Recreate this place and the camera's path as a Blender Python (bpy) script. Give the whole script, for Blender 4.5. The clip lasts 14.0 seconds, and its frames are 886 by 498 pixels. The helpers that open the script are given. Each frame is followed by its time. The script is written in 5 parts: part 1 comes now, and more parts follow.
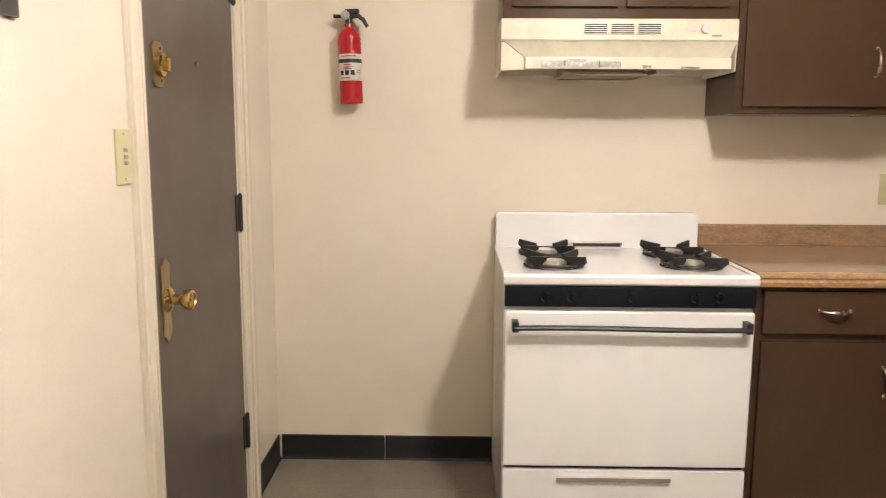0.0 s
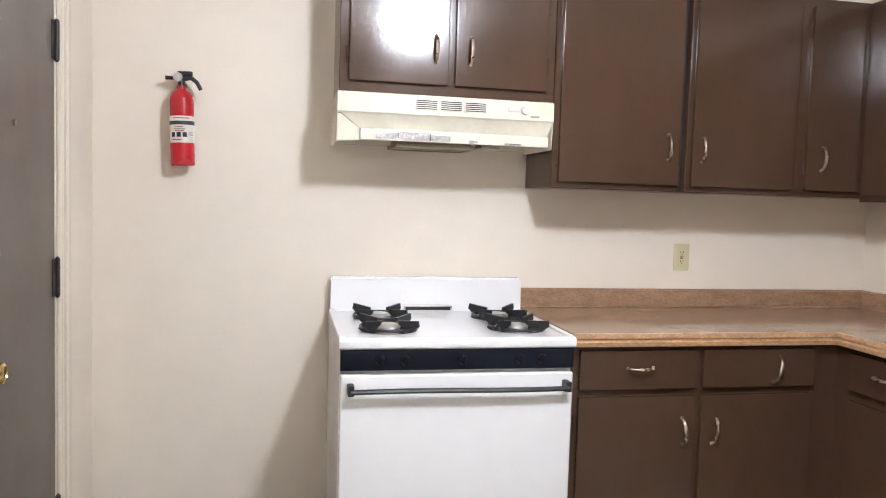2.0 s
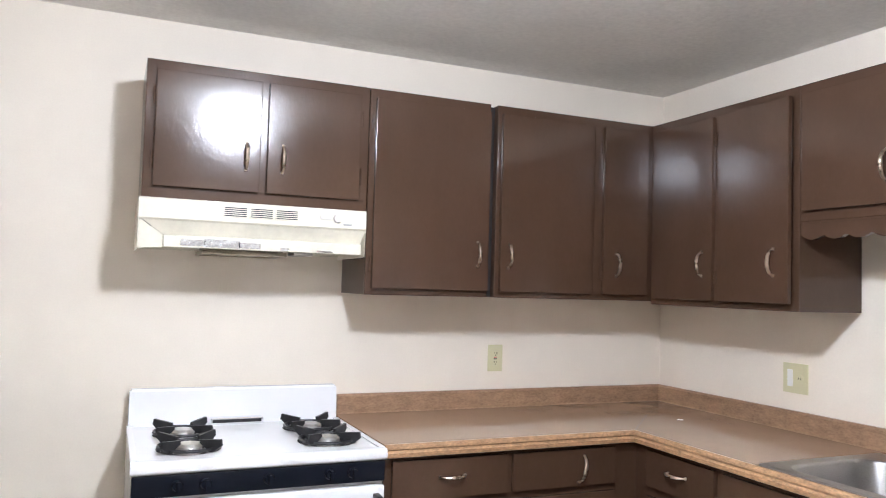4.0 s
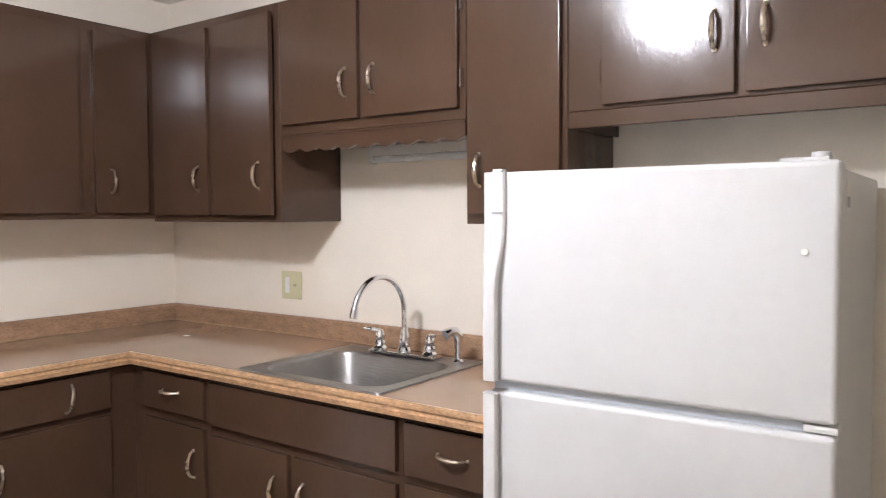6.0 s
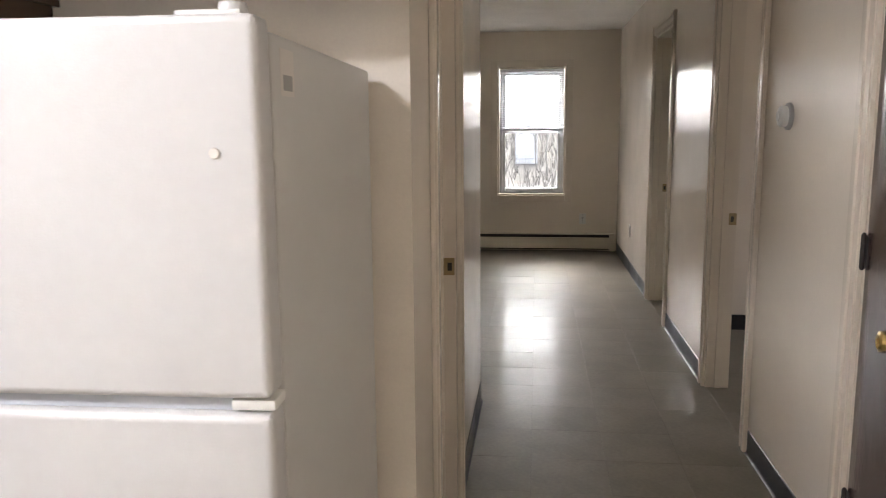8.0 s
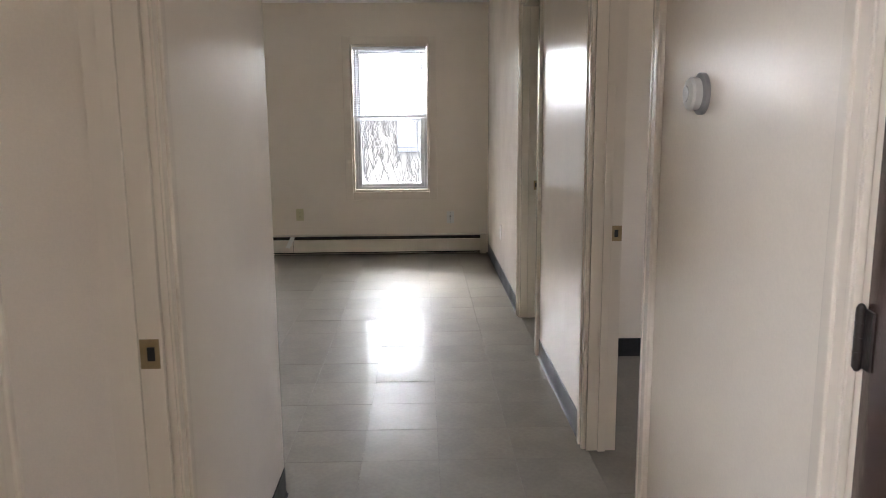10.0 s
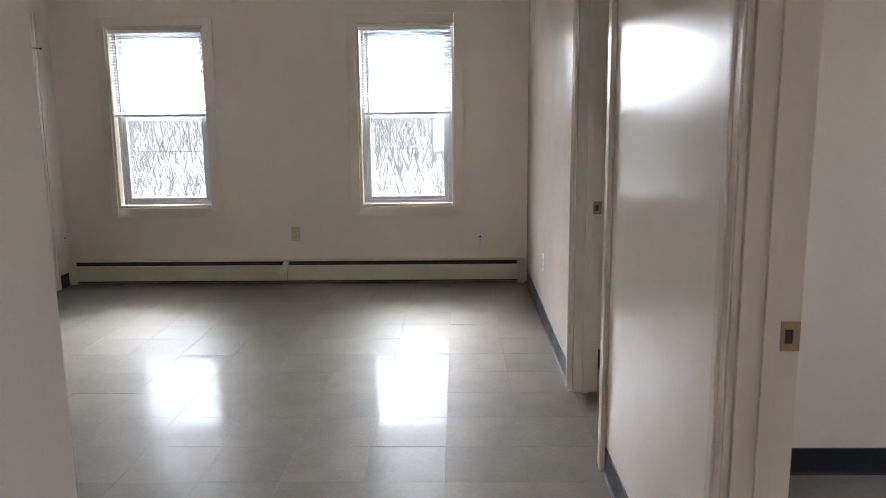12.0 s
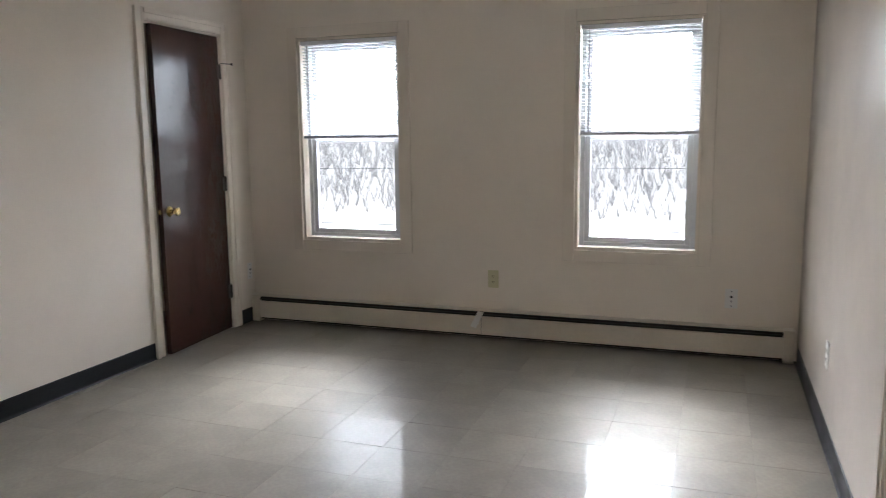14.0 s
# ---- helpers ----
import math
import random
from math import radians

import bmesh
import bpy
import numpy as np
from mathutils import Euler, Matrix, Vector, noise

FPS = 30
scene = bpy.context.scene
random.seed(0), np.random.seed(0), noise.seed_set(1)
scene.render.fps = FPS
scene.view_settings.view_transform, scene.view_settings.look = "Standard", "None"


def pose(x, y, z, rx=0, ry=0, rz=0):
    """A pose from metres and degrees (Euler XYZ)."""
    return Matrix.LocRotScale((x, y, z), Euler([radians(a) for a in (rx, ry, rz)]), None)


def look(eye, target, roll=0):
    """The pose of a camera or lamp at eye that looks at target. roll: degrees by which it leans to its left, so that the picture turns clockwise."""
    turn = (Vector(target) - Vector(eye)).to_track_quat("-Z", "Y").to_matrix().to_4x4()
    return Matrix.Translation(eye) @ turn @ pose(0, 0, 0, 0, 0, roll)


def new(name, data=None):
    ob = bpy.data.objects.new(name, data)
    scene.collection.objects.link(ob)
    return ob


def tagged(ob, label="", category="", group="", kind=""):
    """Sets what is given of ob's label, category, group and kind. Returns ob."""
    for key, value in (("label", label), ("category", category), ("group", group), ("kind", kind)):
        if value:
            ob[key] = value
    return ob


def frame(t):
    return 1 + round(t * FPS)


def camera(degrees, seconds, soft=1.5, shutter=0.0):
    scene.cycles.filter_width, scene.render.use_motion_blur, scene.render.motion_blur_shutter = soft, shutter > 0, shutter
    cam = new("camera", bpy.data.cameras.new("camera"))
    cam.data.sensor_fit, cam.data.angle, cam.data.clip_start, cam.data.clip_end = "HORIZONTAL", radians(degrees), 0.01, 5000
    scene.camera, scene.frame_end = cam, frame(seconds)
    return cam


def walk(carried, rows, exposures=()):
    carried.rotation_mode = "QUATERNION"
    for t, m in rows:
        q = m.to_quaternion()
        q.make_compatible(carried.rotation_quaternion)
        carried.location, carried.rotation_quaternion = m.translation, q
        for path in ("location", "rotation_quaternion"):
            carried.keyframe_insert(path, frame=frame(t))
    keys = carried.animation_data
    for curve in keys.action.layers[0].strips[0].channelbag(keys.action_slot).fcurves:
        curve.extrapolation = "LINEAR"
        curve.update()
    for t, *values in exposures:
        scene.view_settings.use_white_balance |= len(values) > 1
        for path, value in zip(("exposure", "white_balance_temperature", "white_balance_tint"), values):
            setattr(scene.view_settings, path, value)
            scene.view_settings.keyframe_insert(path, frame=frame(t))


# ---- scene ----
cam = camera(60.3, 14.0, soft=1.0, shutter=0.15)
PATH = [
    (0, (0.245, 0.095, 1.311), (0.21, 2.073, 1.016), 0.3),
    (0.5, (0.184, 0.101, 1.322), (0.022, 2.08, 1.086), 0.6),
    (1, (0.199, 0.08, 1.341), (0.179, 2.072, 1.16), 1.1),
    (1.5, (0.221, 0.049, 1.332), (0.477, 2.027, 1.179), 1.5),
    (2, (0.218, 0.042, 1.34), (0.626, 1.995, 1.205), 1.8),
    (2.2, (0.229, 0.038, 1.342), (0.658, 1.987, 1.233), 1.7),
    (4.3, (0.33, 0.008, 1.434), (1.247, 1.777, 1.541), 1.2),
    (4.5, (0.346, -0.006, 1.428), (1.361, 1.715, 1.518), 0.9),
    (5, (0.416, -0.055, 1.431), (1.671, 1.502, 1.457), 0.2),
    (5.5, (0.517, -0.116, 1.421), (1.971, 1.256, 1.38), -0.4),
    (6, (0.597, -0.164, 1.407), (2.212, 1.012, 1.311), -0.3),
    (6.5, (0.655, -0.19, 1.421), (2.394, 0.78, 1.235), -1.3),
    (7, (0.801, -0.232, 1.401), (2.646, 0.504, 1.169), -0.7),
    (7.5, (0.943, -0.302, 1.376), (2.862, 0.19, 1.103), -0.8),
    (8, (1.176, -0.266, 1.361), (3.137, -0.027, 1.05), -0.5),
    (8.5, (1.393, -0.292, 1.359), (3.365, -0.252, 1.028), -0.5),
    (9, (1.714, -0.417, 1.345), (3.685, -0.467, 1.009), -0.4),
    (9.2, (1.807, -0.43, 1.358), (3.777, -0.492, 1.018), -0.5),
    (11.3, (3.28, -0.64, 1.332), (5.25, -0.655, 0.986), -0.4),
    (11.5, (3.426, -0.625, 1.331), (5.397, -0.627, 0.992), -0.5),
    (12, (3.738, -0.622, 1.326), (5.707, -0.58, 0.98), -0.6),
    (12.5, (4.061, -0.623, 1.344), (6.027, -0.511, 0.996), -0.9),
    (13, (4.374, -0.558, 1.347), (6.335, -0.37, 1.001), -1.1),
    (13.5, (4.695, -0.583, 1.346), (6.644, -0.272, 1.018), -1.3),
    (14, (4.973, -0.681, 1.35), (6.835, -0.012, 1.053), -0.7),
]
EXPOSURE = [(0.0, 2.98, 7550, 14), (0.4, 2.85, 6150, 11), (1.5, 3.15, 6000, 12), (5.0, 3.3, 5600, 11), (6.0, 3.2, 6000, 14), (6.5, 3.1, 6250, 17), (7.0, 3.15, 6200, 16), (8.0, 3.3, 6300, 15), (9.0, 3.7, 6150, 15), (11.5, 3.76, 5650, 13), (14.0, 3.7, 5650, 13)]
walk(cam, [(t, look(eye, target, roll)) for t, eye, target, roll in PATH], EXPOSURE)

SKY, SUN = 0.15, 0.5
LAMP_AT, LAMP_GLOW = (0.92, 1.06), 29.0
CLOSET_OPEN = -8.0
AJAR = 3.0


# ---- world, sun, large lights ----
world = bpy.data.worlds.new("overcast_sky")
scene.world = world
world.use_nodes = True
wn = world.node_tree.nodes
sky = wn.new("ShaderNodeTexSky")
sky.sky_type = 'NISHITA'
sky.sun_disc = False
sky.sun_elevation = radians(32)
sky.sun_rotation = radians(80)
sky.air_density = 0.6
sky.dust_density = 6.0
sky.ozone_density = 0.3
grey = wn.new("ShaderNodeHueSaturation")
grey.inputs["Saturation"].default_value = 0.3
world.node_tree.links.new(sky.outputs[0], grey.inputs["Color"])
world.node_tree.links.new(grey.outputs[0], wn["Background"].inputs[0])
wn["Background"].inputs[1].default_value = SKY

sun = new("sun", bpy.data.lights.new("sun", 'SUN'))
sun.data.energy = SUN
sun.data.angle = radians(120)
sun.data.color = (1.0, 0.96, 0.9)
sun.matrix_world = look((22.4, 3.95, 14.2), (0, 0, 0))

# ---- plan, in metres ----
XW, YN, XE = -0.474, 3.05, 2.81          # kitchen: west, north and east faces
YS = -1.165                              # south face, kitchen to living room
XH = 4.875                               # end of the hall
XL, YL = 9.77, 2.535                      # living room: window wall and north wall
CEIL = 2.40
T = 0.12
WIN = ((1.72, 0.385), (-0.217, 0.375))   # window centres and half widths
WZ0, WZ1 = 0.615, 2.02
DOORZ = 2.04


# ---- materials ----
def mat(name, color, rough=0.5, metal=0.0, spec=0.5, grain=0.0, grain_scale=60.0, blotch=0.06, blotch_scale=2.5,
        bump=0.0, bump_scale=120.0, stretch=(1, 1, 1), rough_var=0.08, coat=0.0, coat_rough=0.08, tone=0.0, waves=0.0, wave_scale=3.0):
    """Principled paint or stone with two scales of colour change, uneven gloss and fine relief. tone: change from piece to piece."""
    m = bpy.data.materials.new(name)
    m.use_nodes = True
    nt = m.node_tree
    p = nt.nodes["Principled BSDF"]
    L = nt.links.new

    def node(kind, **props):
        n = nt.nodes.new(kind)
        for key, value in props.items():
            n.inputs[key].default_value = value
        return n
    co = nt.nodes.new("ShaderNodeTexCoord")
    mp = node("ShaderNodeMapping")
    mp.inputs["Scale"].default_value = stretch
    L(co.outputs["Object"], mp.inputs[0])
    big = node("ShaderNodeTexNoise", Scale=blotch_scale, Detail=4.0, Roughness=0.6)
    fine = node("ShaderNodeTexNoise", Scale=grain_scale, Detail=3.0, Roughness=0.6)
    L(mp.outputs[0], big.inputs["Vector"]), L(mp.outputs[0], fine.inputs["Vector"])

    def spread(src, amount):
        r = node("ShaderNodeMapRange")
        for key, value in zip(("From Min", "From Max", "To Min", "To Max"), (0.3, 0.7, 1 - amount, 1 + amount)):
            r.inputs[key].default_value = value
        L(src, r.inputs["Value"])
        return r.outputs[0]

    def times(a, b):
        n = nt.nodes.new("ShaderNodeMath")
        n.operation = 'MULTIPLY'
        L(a, n.inputs[0]), L(b, n.inputs[1])
        return n.outputs[0]
    value = times(spread(big.outputs["Fac"], blotch), spread(fine.outputs["Fac"], grain))
    if tone:
        info = nt.nodes.new("ShaderNodeObjectInfo")
        r = node("ShaderNodeMapRange")
        r.inputs["To Min"].default_value, r.inputs["To Max"].default_value = 1 - tone, 1 + tone
        L(info.outputs["Random"], r.inputs["Value"])
        value = times(value, r.outputs[0])
    mul = nt.nodes.new("ShaderNodeVectorMath")
    mul.operation = 'SCALE'
    mul.inputs[0].default_value = color[:3]
    L(value, mul.inputs["Scale"])
    L(mul.outputs[0], p.inputs["Base Color"])
    rr = node("ShaderNodeMapRange")
    for key, v in zip(("From Min", "From Max", "To Min", "To Max"), (0.3, 0.7, max(0.02, rough - rough_var), min(1, rough + rough_var))):
        rr.inputs[key].default_value = v
    L(big.outputs["Fac"], rr.inputs["Value"])
    L(rr.outputs[0], p.inputs["Roughness"])
    p.inputs["Metallic"].default_value = metal
    p.inputs["Specular IOR Level"].default_value = spec
    p.inputs["Coat Weight"].default_value = coat
    p.inputs["Coat Roughness"].default_value = coat_rough
    normal = None
    if waves:
        wv = node("ShaderNodeTexNoise", Scale=wave_scale, Detail=1.0)
        L(co.outputs["Object"], wv.inputs["Vector"])
        b1 = node("ShaderNodeBump", Strength=waves, Distance=0.02)
        L(wv.outputs["Fac"], b1.inputs["Height"])
        normal = b1.outputs[0]
    if bump:
        nz = node("ShaderNodeTexNoise", Scale=bump_scale, Detail=4.0, Roughness=0.65)
        L(mp.outputs[0], nz.inputs["Vector"])
        b = node("ShaderNodeBump", Strength=bump, Distance=0.004)
        L(nz.outputs["Fac"], b.inputs["Height"])
        if normal:
            L(normal, b.inputs["Normal"])
        normal = b.outputs[0]
    if normal:
        L(normal, p.inputs["Normal"])
        L(normal, p.inputs["Coat Normal"])
    return m


def emitter(name, color, strength):
    m = bpy.data.materials.new(name)
    m.use_nodes = True
    p = m.node_tree.nodes["Principled BSDF"]
    p.inputs["Base Color"].default_value = (*color, 1)
    p.inputs["Emission Color"].default_value = (*color, 1)
    p.inputs["Emission Strength"].default_value = strength
    return m


def glass(name):
    m = bpy.data.materials.new(name)
    m.use_nodes = True
    nt = m.node_tree
    nt.nodes.clear()
    out = nt.nodes.new("ShaderNodeOutputMaterial")
    mix = nt.nodes.new("ShaderNodeMixShader")
    fr = nt.nodes.new("ShaderNodeFresnel")
    tr = nt.nodes.new("ShaderNodeBsdfTransparent")
    tr.inputs[0].default_value = (0.96, 0.98, 0.98, 1)
    gl = nt.nodes.new("ShaderNodeBsdfGlossy")
    gl.inputs["Roughness"].default_value = 0.02
    for a, b in ((fr.outputs[0], mix.inputs[0]), (tr.outputs[0], mix.inputs[1]), (gl.outputs[0], mix.inputs[2]), (mix.outputs[0], out.inputs[0])):
        nt.links.new(a, b)
    return m


WALL = mat("cream_wall_paint", (0.845, 0.77, 0.665), 0.20, spec=0.27, grain=0.02, grain_scale=160, blotch=0.035, blotch_scale=1.3, bump=0.09, bump_scale=75, rough_var=0.04, waves=0.10, wave_scale=2.2)
TRIM = mat("cream_trim_enamel", (0.82, 0.745, 0.64), 0.225, rough_var=0.02, grain=0.01, blotch=0.025, blotch_scale=3, bump=0.03, bump_scale=60, stretch=(1, 1, 0.15))
CEILING = mat("textured_ceiling_paint", (0.90, 0.875, 0.83), 0.85, grain=0.05, grain_scale=45, blotch=0.04, bump=0.6, bump_scale=34, spec=0.2)
TILE = mat("waxed_vinyl_tile", (0.245, 0.224, 0.183), 0.46, grain=0.05, grain_scale=55, blotch=0.12, blotch_scale=3.5, bump=0.03, bump_scale=40, rough_var=0.09, tone=0.05, waves=0.035, wave_scale=4.0, spec=0.03, coat=0.04, coat_rough=0.06)
SUBFLOOR = mat("dark_tile_joint", (0.16, 0.14, 0.11), 0.8, grain=0.2)
BASE = mat("black_vinyl_base", (0.017, 0.018, 0.021), 0.36, grain=0.15, blotch=0.2, bump=0.05, spec=0.35)
CAB = mat("brown_cabinet_enamel", (0.074, 0.0405, 0.0245), 0.135, spec=0.52, grain=0.03, grain_scale=90, blotch=0.12, blotch_scale=3.0, bump=0.11, bump_scale=70, stretch=(1, 1, 0.5), rough_var=0.03, waves=0.02, wave_scale=5)
# near-black that stands for shade in the cabinets' gap and recess
CABSHADE = mat("cabinet_shade_black", (0.012, 0.009, 0.007), 0.7)
DOORGREY = mat("grey_brown_steel_door_paint", (0.105, 0.083, 0.07), 0.38, grain=0.04, blotch=0.07, bump=0.06, bump_scale=90)
DOORBROWN = mat("dark_brown_door_enamel", (0.050, 0.024, 0.018), 0.195, rough_var=0.04, grain=0.06, blotch=0.12, blotch_scale=2, bump=0.16, bump_scale=45, stretch=(1, 1, 0.5), waves=0.25, wave_scale=5)
BRASS = mat("polished_brass", (0.68, 0.50, 0.21), 0.16, metal=1.0, blotch=0.1, grain=0.05)
BRASSOLD = mat("worn_brass_plate", (0.40, 0.31, 0.18), 0.36, metal=1.0, blotch=0.15, grain=0.08)
NICKEL = mat("worn_nickel_pull", (0.66, 0.56, 0.45), 0.28, metal=1.0, blotch=0.2, blotch_scale=30, grain=0.1)
CHROME = mat("chrome", (0.82, 0.83, 0.85), 0.05, metal=1.0, blotch=0.02, rough_var=0.02)
BASIN = mat("scratched_stainless_bowl", (0.37, 0.36, 0.35), 0.38, metal=1.0, blotch=0.06, grain=0.10, grain_scale=260, stretch=(1, 0.06, 1), bump=0.05, bump_scale=200)
STEEL = mat("brushed_stainless", (0.50, 0.49, 0.47), 0.27, metal=1.0, blotch=0.05, grain=0.08, grain_scale=300, stretch=(0.05, 1, 1), bump=0.05, bump_scale=200)
HINGE = mat("painted_dark_hinge", (0.045, 0.037, 0.034), 0.35, metal=0.4, grain=0.15, bump=0.3, bump_scale=150)
ENAMEL = mat("white_stove_enamel", (0.89, 0.89, 0.90), 0.14, grain=0.0, blotch=0.012, rough_var=0.03)
FRIDGE = mat("white_textured_fridge", (0.60, 0.59, 0.58), 0.33, grain=0.01, blotch=0.02, bump=0.10, bump_scale=230, rough_var=0.04)
FRIDGESIDE = mat("off_white_fridge_side", (0.62, 0.61, 0.58), 0.37, grain=0.01, blotch=0.02, bump=0.10, bump_scale=230)
SEAL = mat("blue_grey_seal", (0.50, 0.53, 0.58), 0.45)
GASKET = mat("grey_door_gasket", (0.28, 0.29, 0.30), 0.6)
BLACK = mat("black_stove_panel", (0.006, 0.008, 0.014), 0.16, spec=0.3, blotch=0.1, grain=0.05)
IRON = mat("black_enamel_grate", (0.018, 0.018, 0.019), 0.42, grain=0.2, bump=0.15)
ALU = mat("dull_aluminium_burner", (0.55, 0.54, 0.52), 0.4, metal=1.0, grain=0.15, blotch=0.2)
HOOD = mat("aged_cream_hood_enamel", (0.80, 0.755, 0.63), 0.19, grain=0.03, blotch=0.09, blotch_scale=9, rough_var=0.04)
WORN = mat("bare_worn_metal", (0.62, 0.62, 0.63), 0.22, metal=1.0, blotch=0.3, blotch_scale=60, grain=0.2, grain_scale=150)
HOODIN = mat("greasy_hood_filter", (0.30, 0.26, 0.19), 0.5, metal=0.5, grain=0.3, grain_scale=200)
COUNTER = mat("brown_laminate", (0.37, 0.245, 0.16), 0.11, grain=0.06, grain_scale=220, blotch=0.05, rough_var=0.05, spec=0.5)
COUNTEREDGE = mat("speckled_laminate_edge", (0.44, 0.265, 0.14), 0.34, grain=0.28, grain_scale=130, blotch=0.22, blotch_scale=38, stretch=(0.6, 0.6, 1.4), rough_var=0.05)
SPLASH = mat("mottled_laminate_splash", (0.34, 0.21, 0.125), 0.37, grain=0.18, grain_scale=110, blotch=0.2, blotch_scale=30, stretch=(0.6, 0.6, 1.3))
IVORY = mat("ivory_plastic", (0.62, 0.58, 0.36), 0.35, blotch=0.03)
WHITEPL = mat("white_plastic", (0.78, 0.77, 0.73), 0.4, blotch=0.03)
RED = mat("red_extinguisher_paint", (0.50, 0.016, 0.026), 0.25, blotch=0.05)
LABEL = mat("pale_label", (0.72, 0.68, 0.63), 0.45, blotch=0.04)
INK = mat("dark_print", (0.03, 0.03, 0.035), 0.5)
PINK = mat("red_print", (0.55, 0.12, 0.12), 0.5)
GREYPR = mat("grey_print", (0.35, 0.34, 0.33), 0.5)
BLACKPL = mat("black_plastic", (0.015, 0.015, 0.016), 0.35)
HEATER = mat("cream_heater_enamel", (0.70, 0.63, 0.53), 0.36, blotch=0.06, grain=0.03, bump=0.05)
# heater innards; near-black so that slot and bottom gap look shaded
FINSHADE = mat("heater_fins_and_slot_shade", (0.02, 0.018, 0.016), 0.6)
VINYL = mat("white_vinyl_window", (0.74, 0.76, 0.78), 0.35, blotch=0.03)
SLAT = mat("white_blind_slat", (0.80, 0.81, 0.82), 0.4, blotch=0.03)
GREYMETAL = mat("grey_metal_panel", (0.16, 0.165, 0.175), 0.3, metal=0.7, blotch=0.1)
LAMPGLASS = emitter("lit_lamp_glass", (0.99, 0.985, 1.0), LAMP_GLOW)
TUBE = mat("white_tube", (0.82, 0.84, 0.85), 0.3, blotch=0.02)
GLASS = glass("window_glass")
BARK = mat("winter_bark", (0.27, 0.258, 0.24), 0.9, spec=0.0, grain=0.3, blotch=0.3, blotch_scale=0.3)
BRUSH = mat("pale_dry_brush", (0.22, 0.207, 0.188), 0.95, spec=0.0, grain=0.25, blotch=0.25, blotch_scale=0.2)
GRASS = mat("dead_winter_grass", (0.17, 0.16, 0.143), 0.95, spec=0.0, grain=0.2, grain_scale=3, blotch=0.25, blotch_scale=0.15)
SIDING = mat("white_siding", (0.78, 0.79, 0.8), 0.6, bump=0.2)
ROOF = mat("grey_shingles", (0.16, 0.16, 0.17), 0.85, grain=0.2)
LEAF = mat("evergreen_needles", (0.09, 0.12, 0.085), 0.8, grain=0.3)


# ---- mesh helpers ----
def box(bm, x0, x1, y0, y1, z0, z1, bevel=0.0, seg=2):
    vs = [bm.verts.new((x, y, z)) for x in (x0, x1) for y in (y0, y1) for z in (z0, z1)]
    fs = [bm.faces.new([vs[i] for i in q]) for q in ((0, 1, 3, 2), (4, 6, 7, 5), (0, 4, 5, 1), (2, 3, 7, 6), (0, 2, 6, 4), (1, 5, 7, 3))]
    if bevel:
        es = list({e for f in fs for e in f.edges})
        bmesh.ops.bevel(bm, geom=es, offset=bevel, segments=seg, affect='EDGES', profile=0.6)
    return bm


def quad_prism(bm, poly, axis, a, b):
    """Extrudes a polygon of two coordinates along an axis ('x', 'y' or 'z') from a to b."""
    def at(u, v, w):
        return {'x': (w, u, v), 'y': (u, w, v), 'z': (u, v, w)}[axis]
    lo = [bm.verts.new(at(u, v, a)) for u, v in poly]
    hi = [bm.verts.new(at(u, v, b)) for u, v in poly]
    n = len(poly)
    bm.faces.new(lo), bm.faces.new(hi[::-1])
    for i in range(n):
        bm.faces.new((lo[i], hi[i], hi[(i + 1) % n], lo[(i + 1) % n]))
    return bm


def lathe(bm, profile, m=None, seg=24):
    """Turns (radius, height) pairs round z, then moves by m."""
    m = m or Matrix()
    rings = []
    for r, h in profile:
        if r < 1e-5:
            rings.append([bm.verts.new(m @ Vector((0, 0, h)))])
        else:
            rings.append([bm.verts.new(m @ Vector((r * math.cos(2 * math.pi * i / seg), r * math.sin(2 * math.pi * i / seg), h))) for i in range(seg)])
    for a, b in zip(rings, rings[1:]):
        for i in range(seg):
            j = (i + 1) % seg
            if len(a) == 1 and len(b) > 1:
                bm.faces.new((a[0], b[i], b[j]))
            elif len(b) == 1 and len(a) > 1:
                bm.faces.new((a[i], a[j], b[0]))
            elif len(a) > 1:
                bm.faces.new((a[i], a[j], b[j], b[i]))
    for ring, flip in ((rings[0], True), (rings[-1], False)):
        if len(ring) > 1:
            bm.faces.new(ring[::-1] if flip else ring)
    return bm


def sweep(bm, pts, radii, seg=10, flat=1.0):
    """A round bar along points; radii one number or one a point; flat squashes it across."""
    pts = [Vector(p) for p in pts]
    radii = radii if isinstance(radii, (list, tuple)) else [radii] * len(pts)
    up = Vector((0, 0, 1))
    rings = []
    side = None
    for i, p in enumerate(pts):
        t = (pts[min(i + 1, len(pts) - 1)] - pts[max(i - 1, 0)]).normalized()
        if side is None:
            side = t.cross(up if abs(t.z) < 0.9 else Vector((1, 0, 0))).normalized()
        side = (side - t * side.dot(t)).normalized()
        other = t.cross(side)
        rings.append([bm.verts.new(p + radii[i] * (math.cos(2 * math.pi * k / seg) * side + flat * math.sin(2 * math.pi * k / seg) * other)) for k in range(seg)])
    for a, b in zip(rings, rings[1:]):
        for k in range(seg):
            bm.faces.new((a[k], a[(k + 1) % seg], b[(k + 1) % seg], b[k]))
    bm.faces.new(rings[0][::-1]), bm.faces.new(rings[-1])
    return bm


def arc(c, r, a0, a1, n, plane="xz", fixed=0.0):
    out = []
    for i in range(n + 1):
        a = radians(a0 + (a1 - a0) * i / n)
        u, v = c[0] + r * math.cos(a), c[1] + r * math.sin(a)
        out.append({"xz": (u, fixed, v), "yz": (fixed, u, v), "xy": (u, v, fixed)}[plane])
    return out


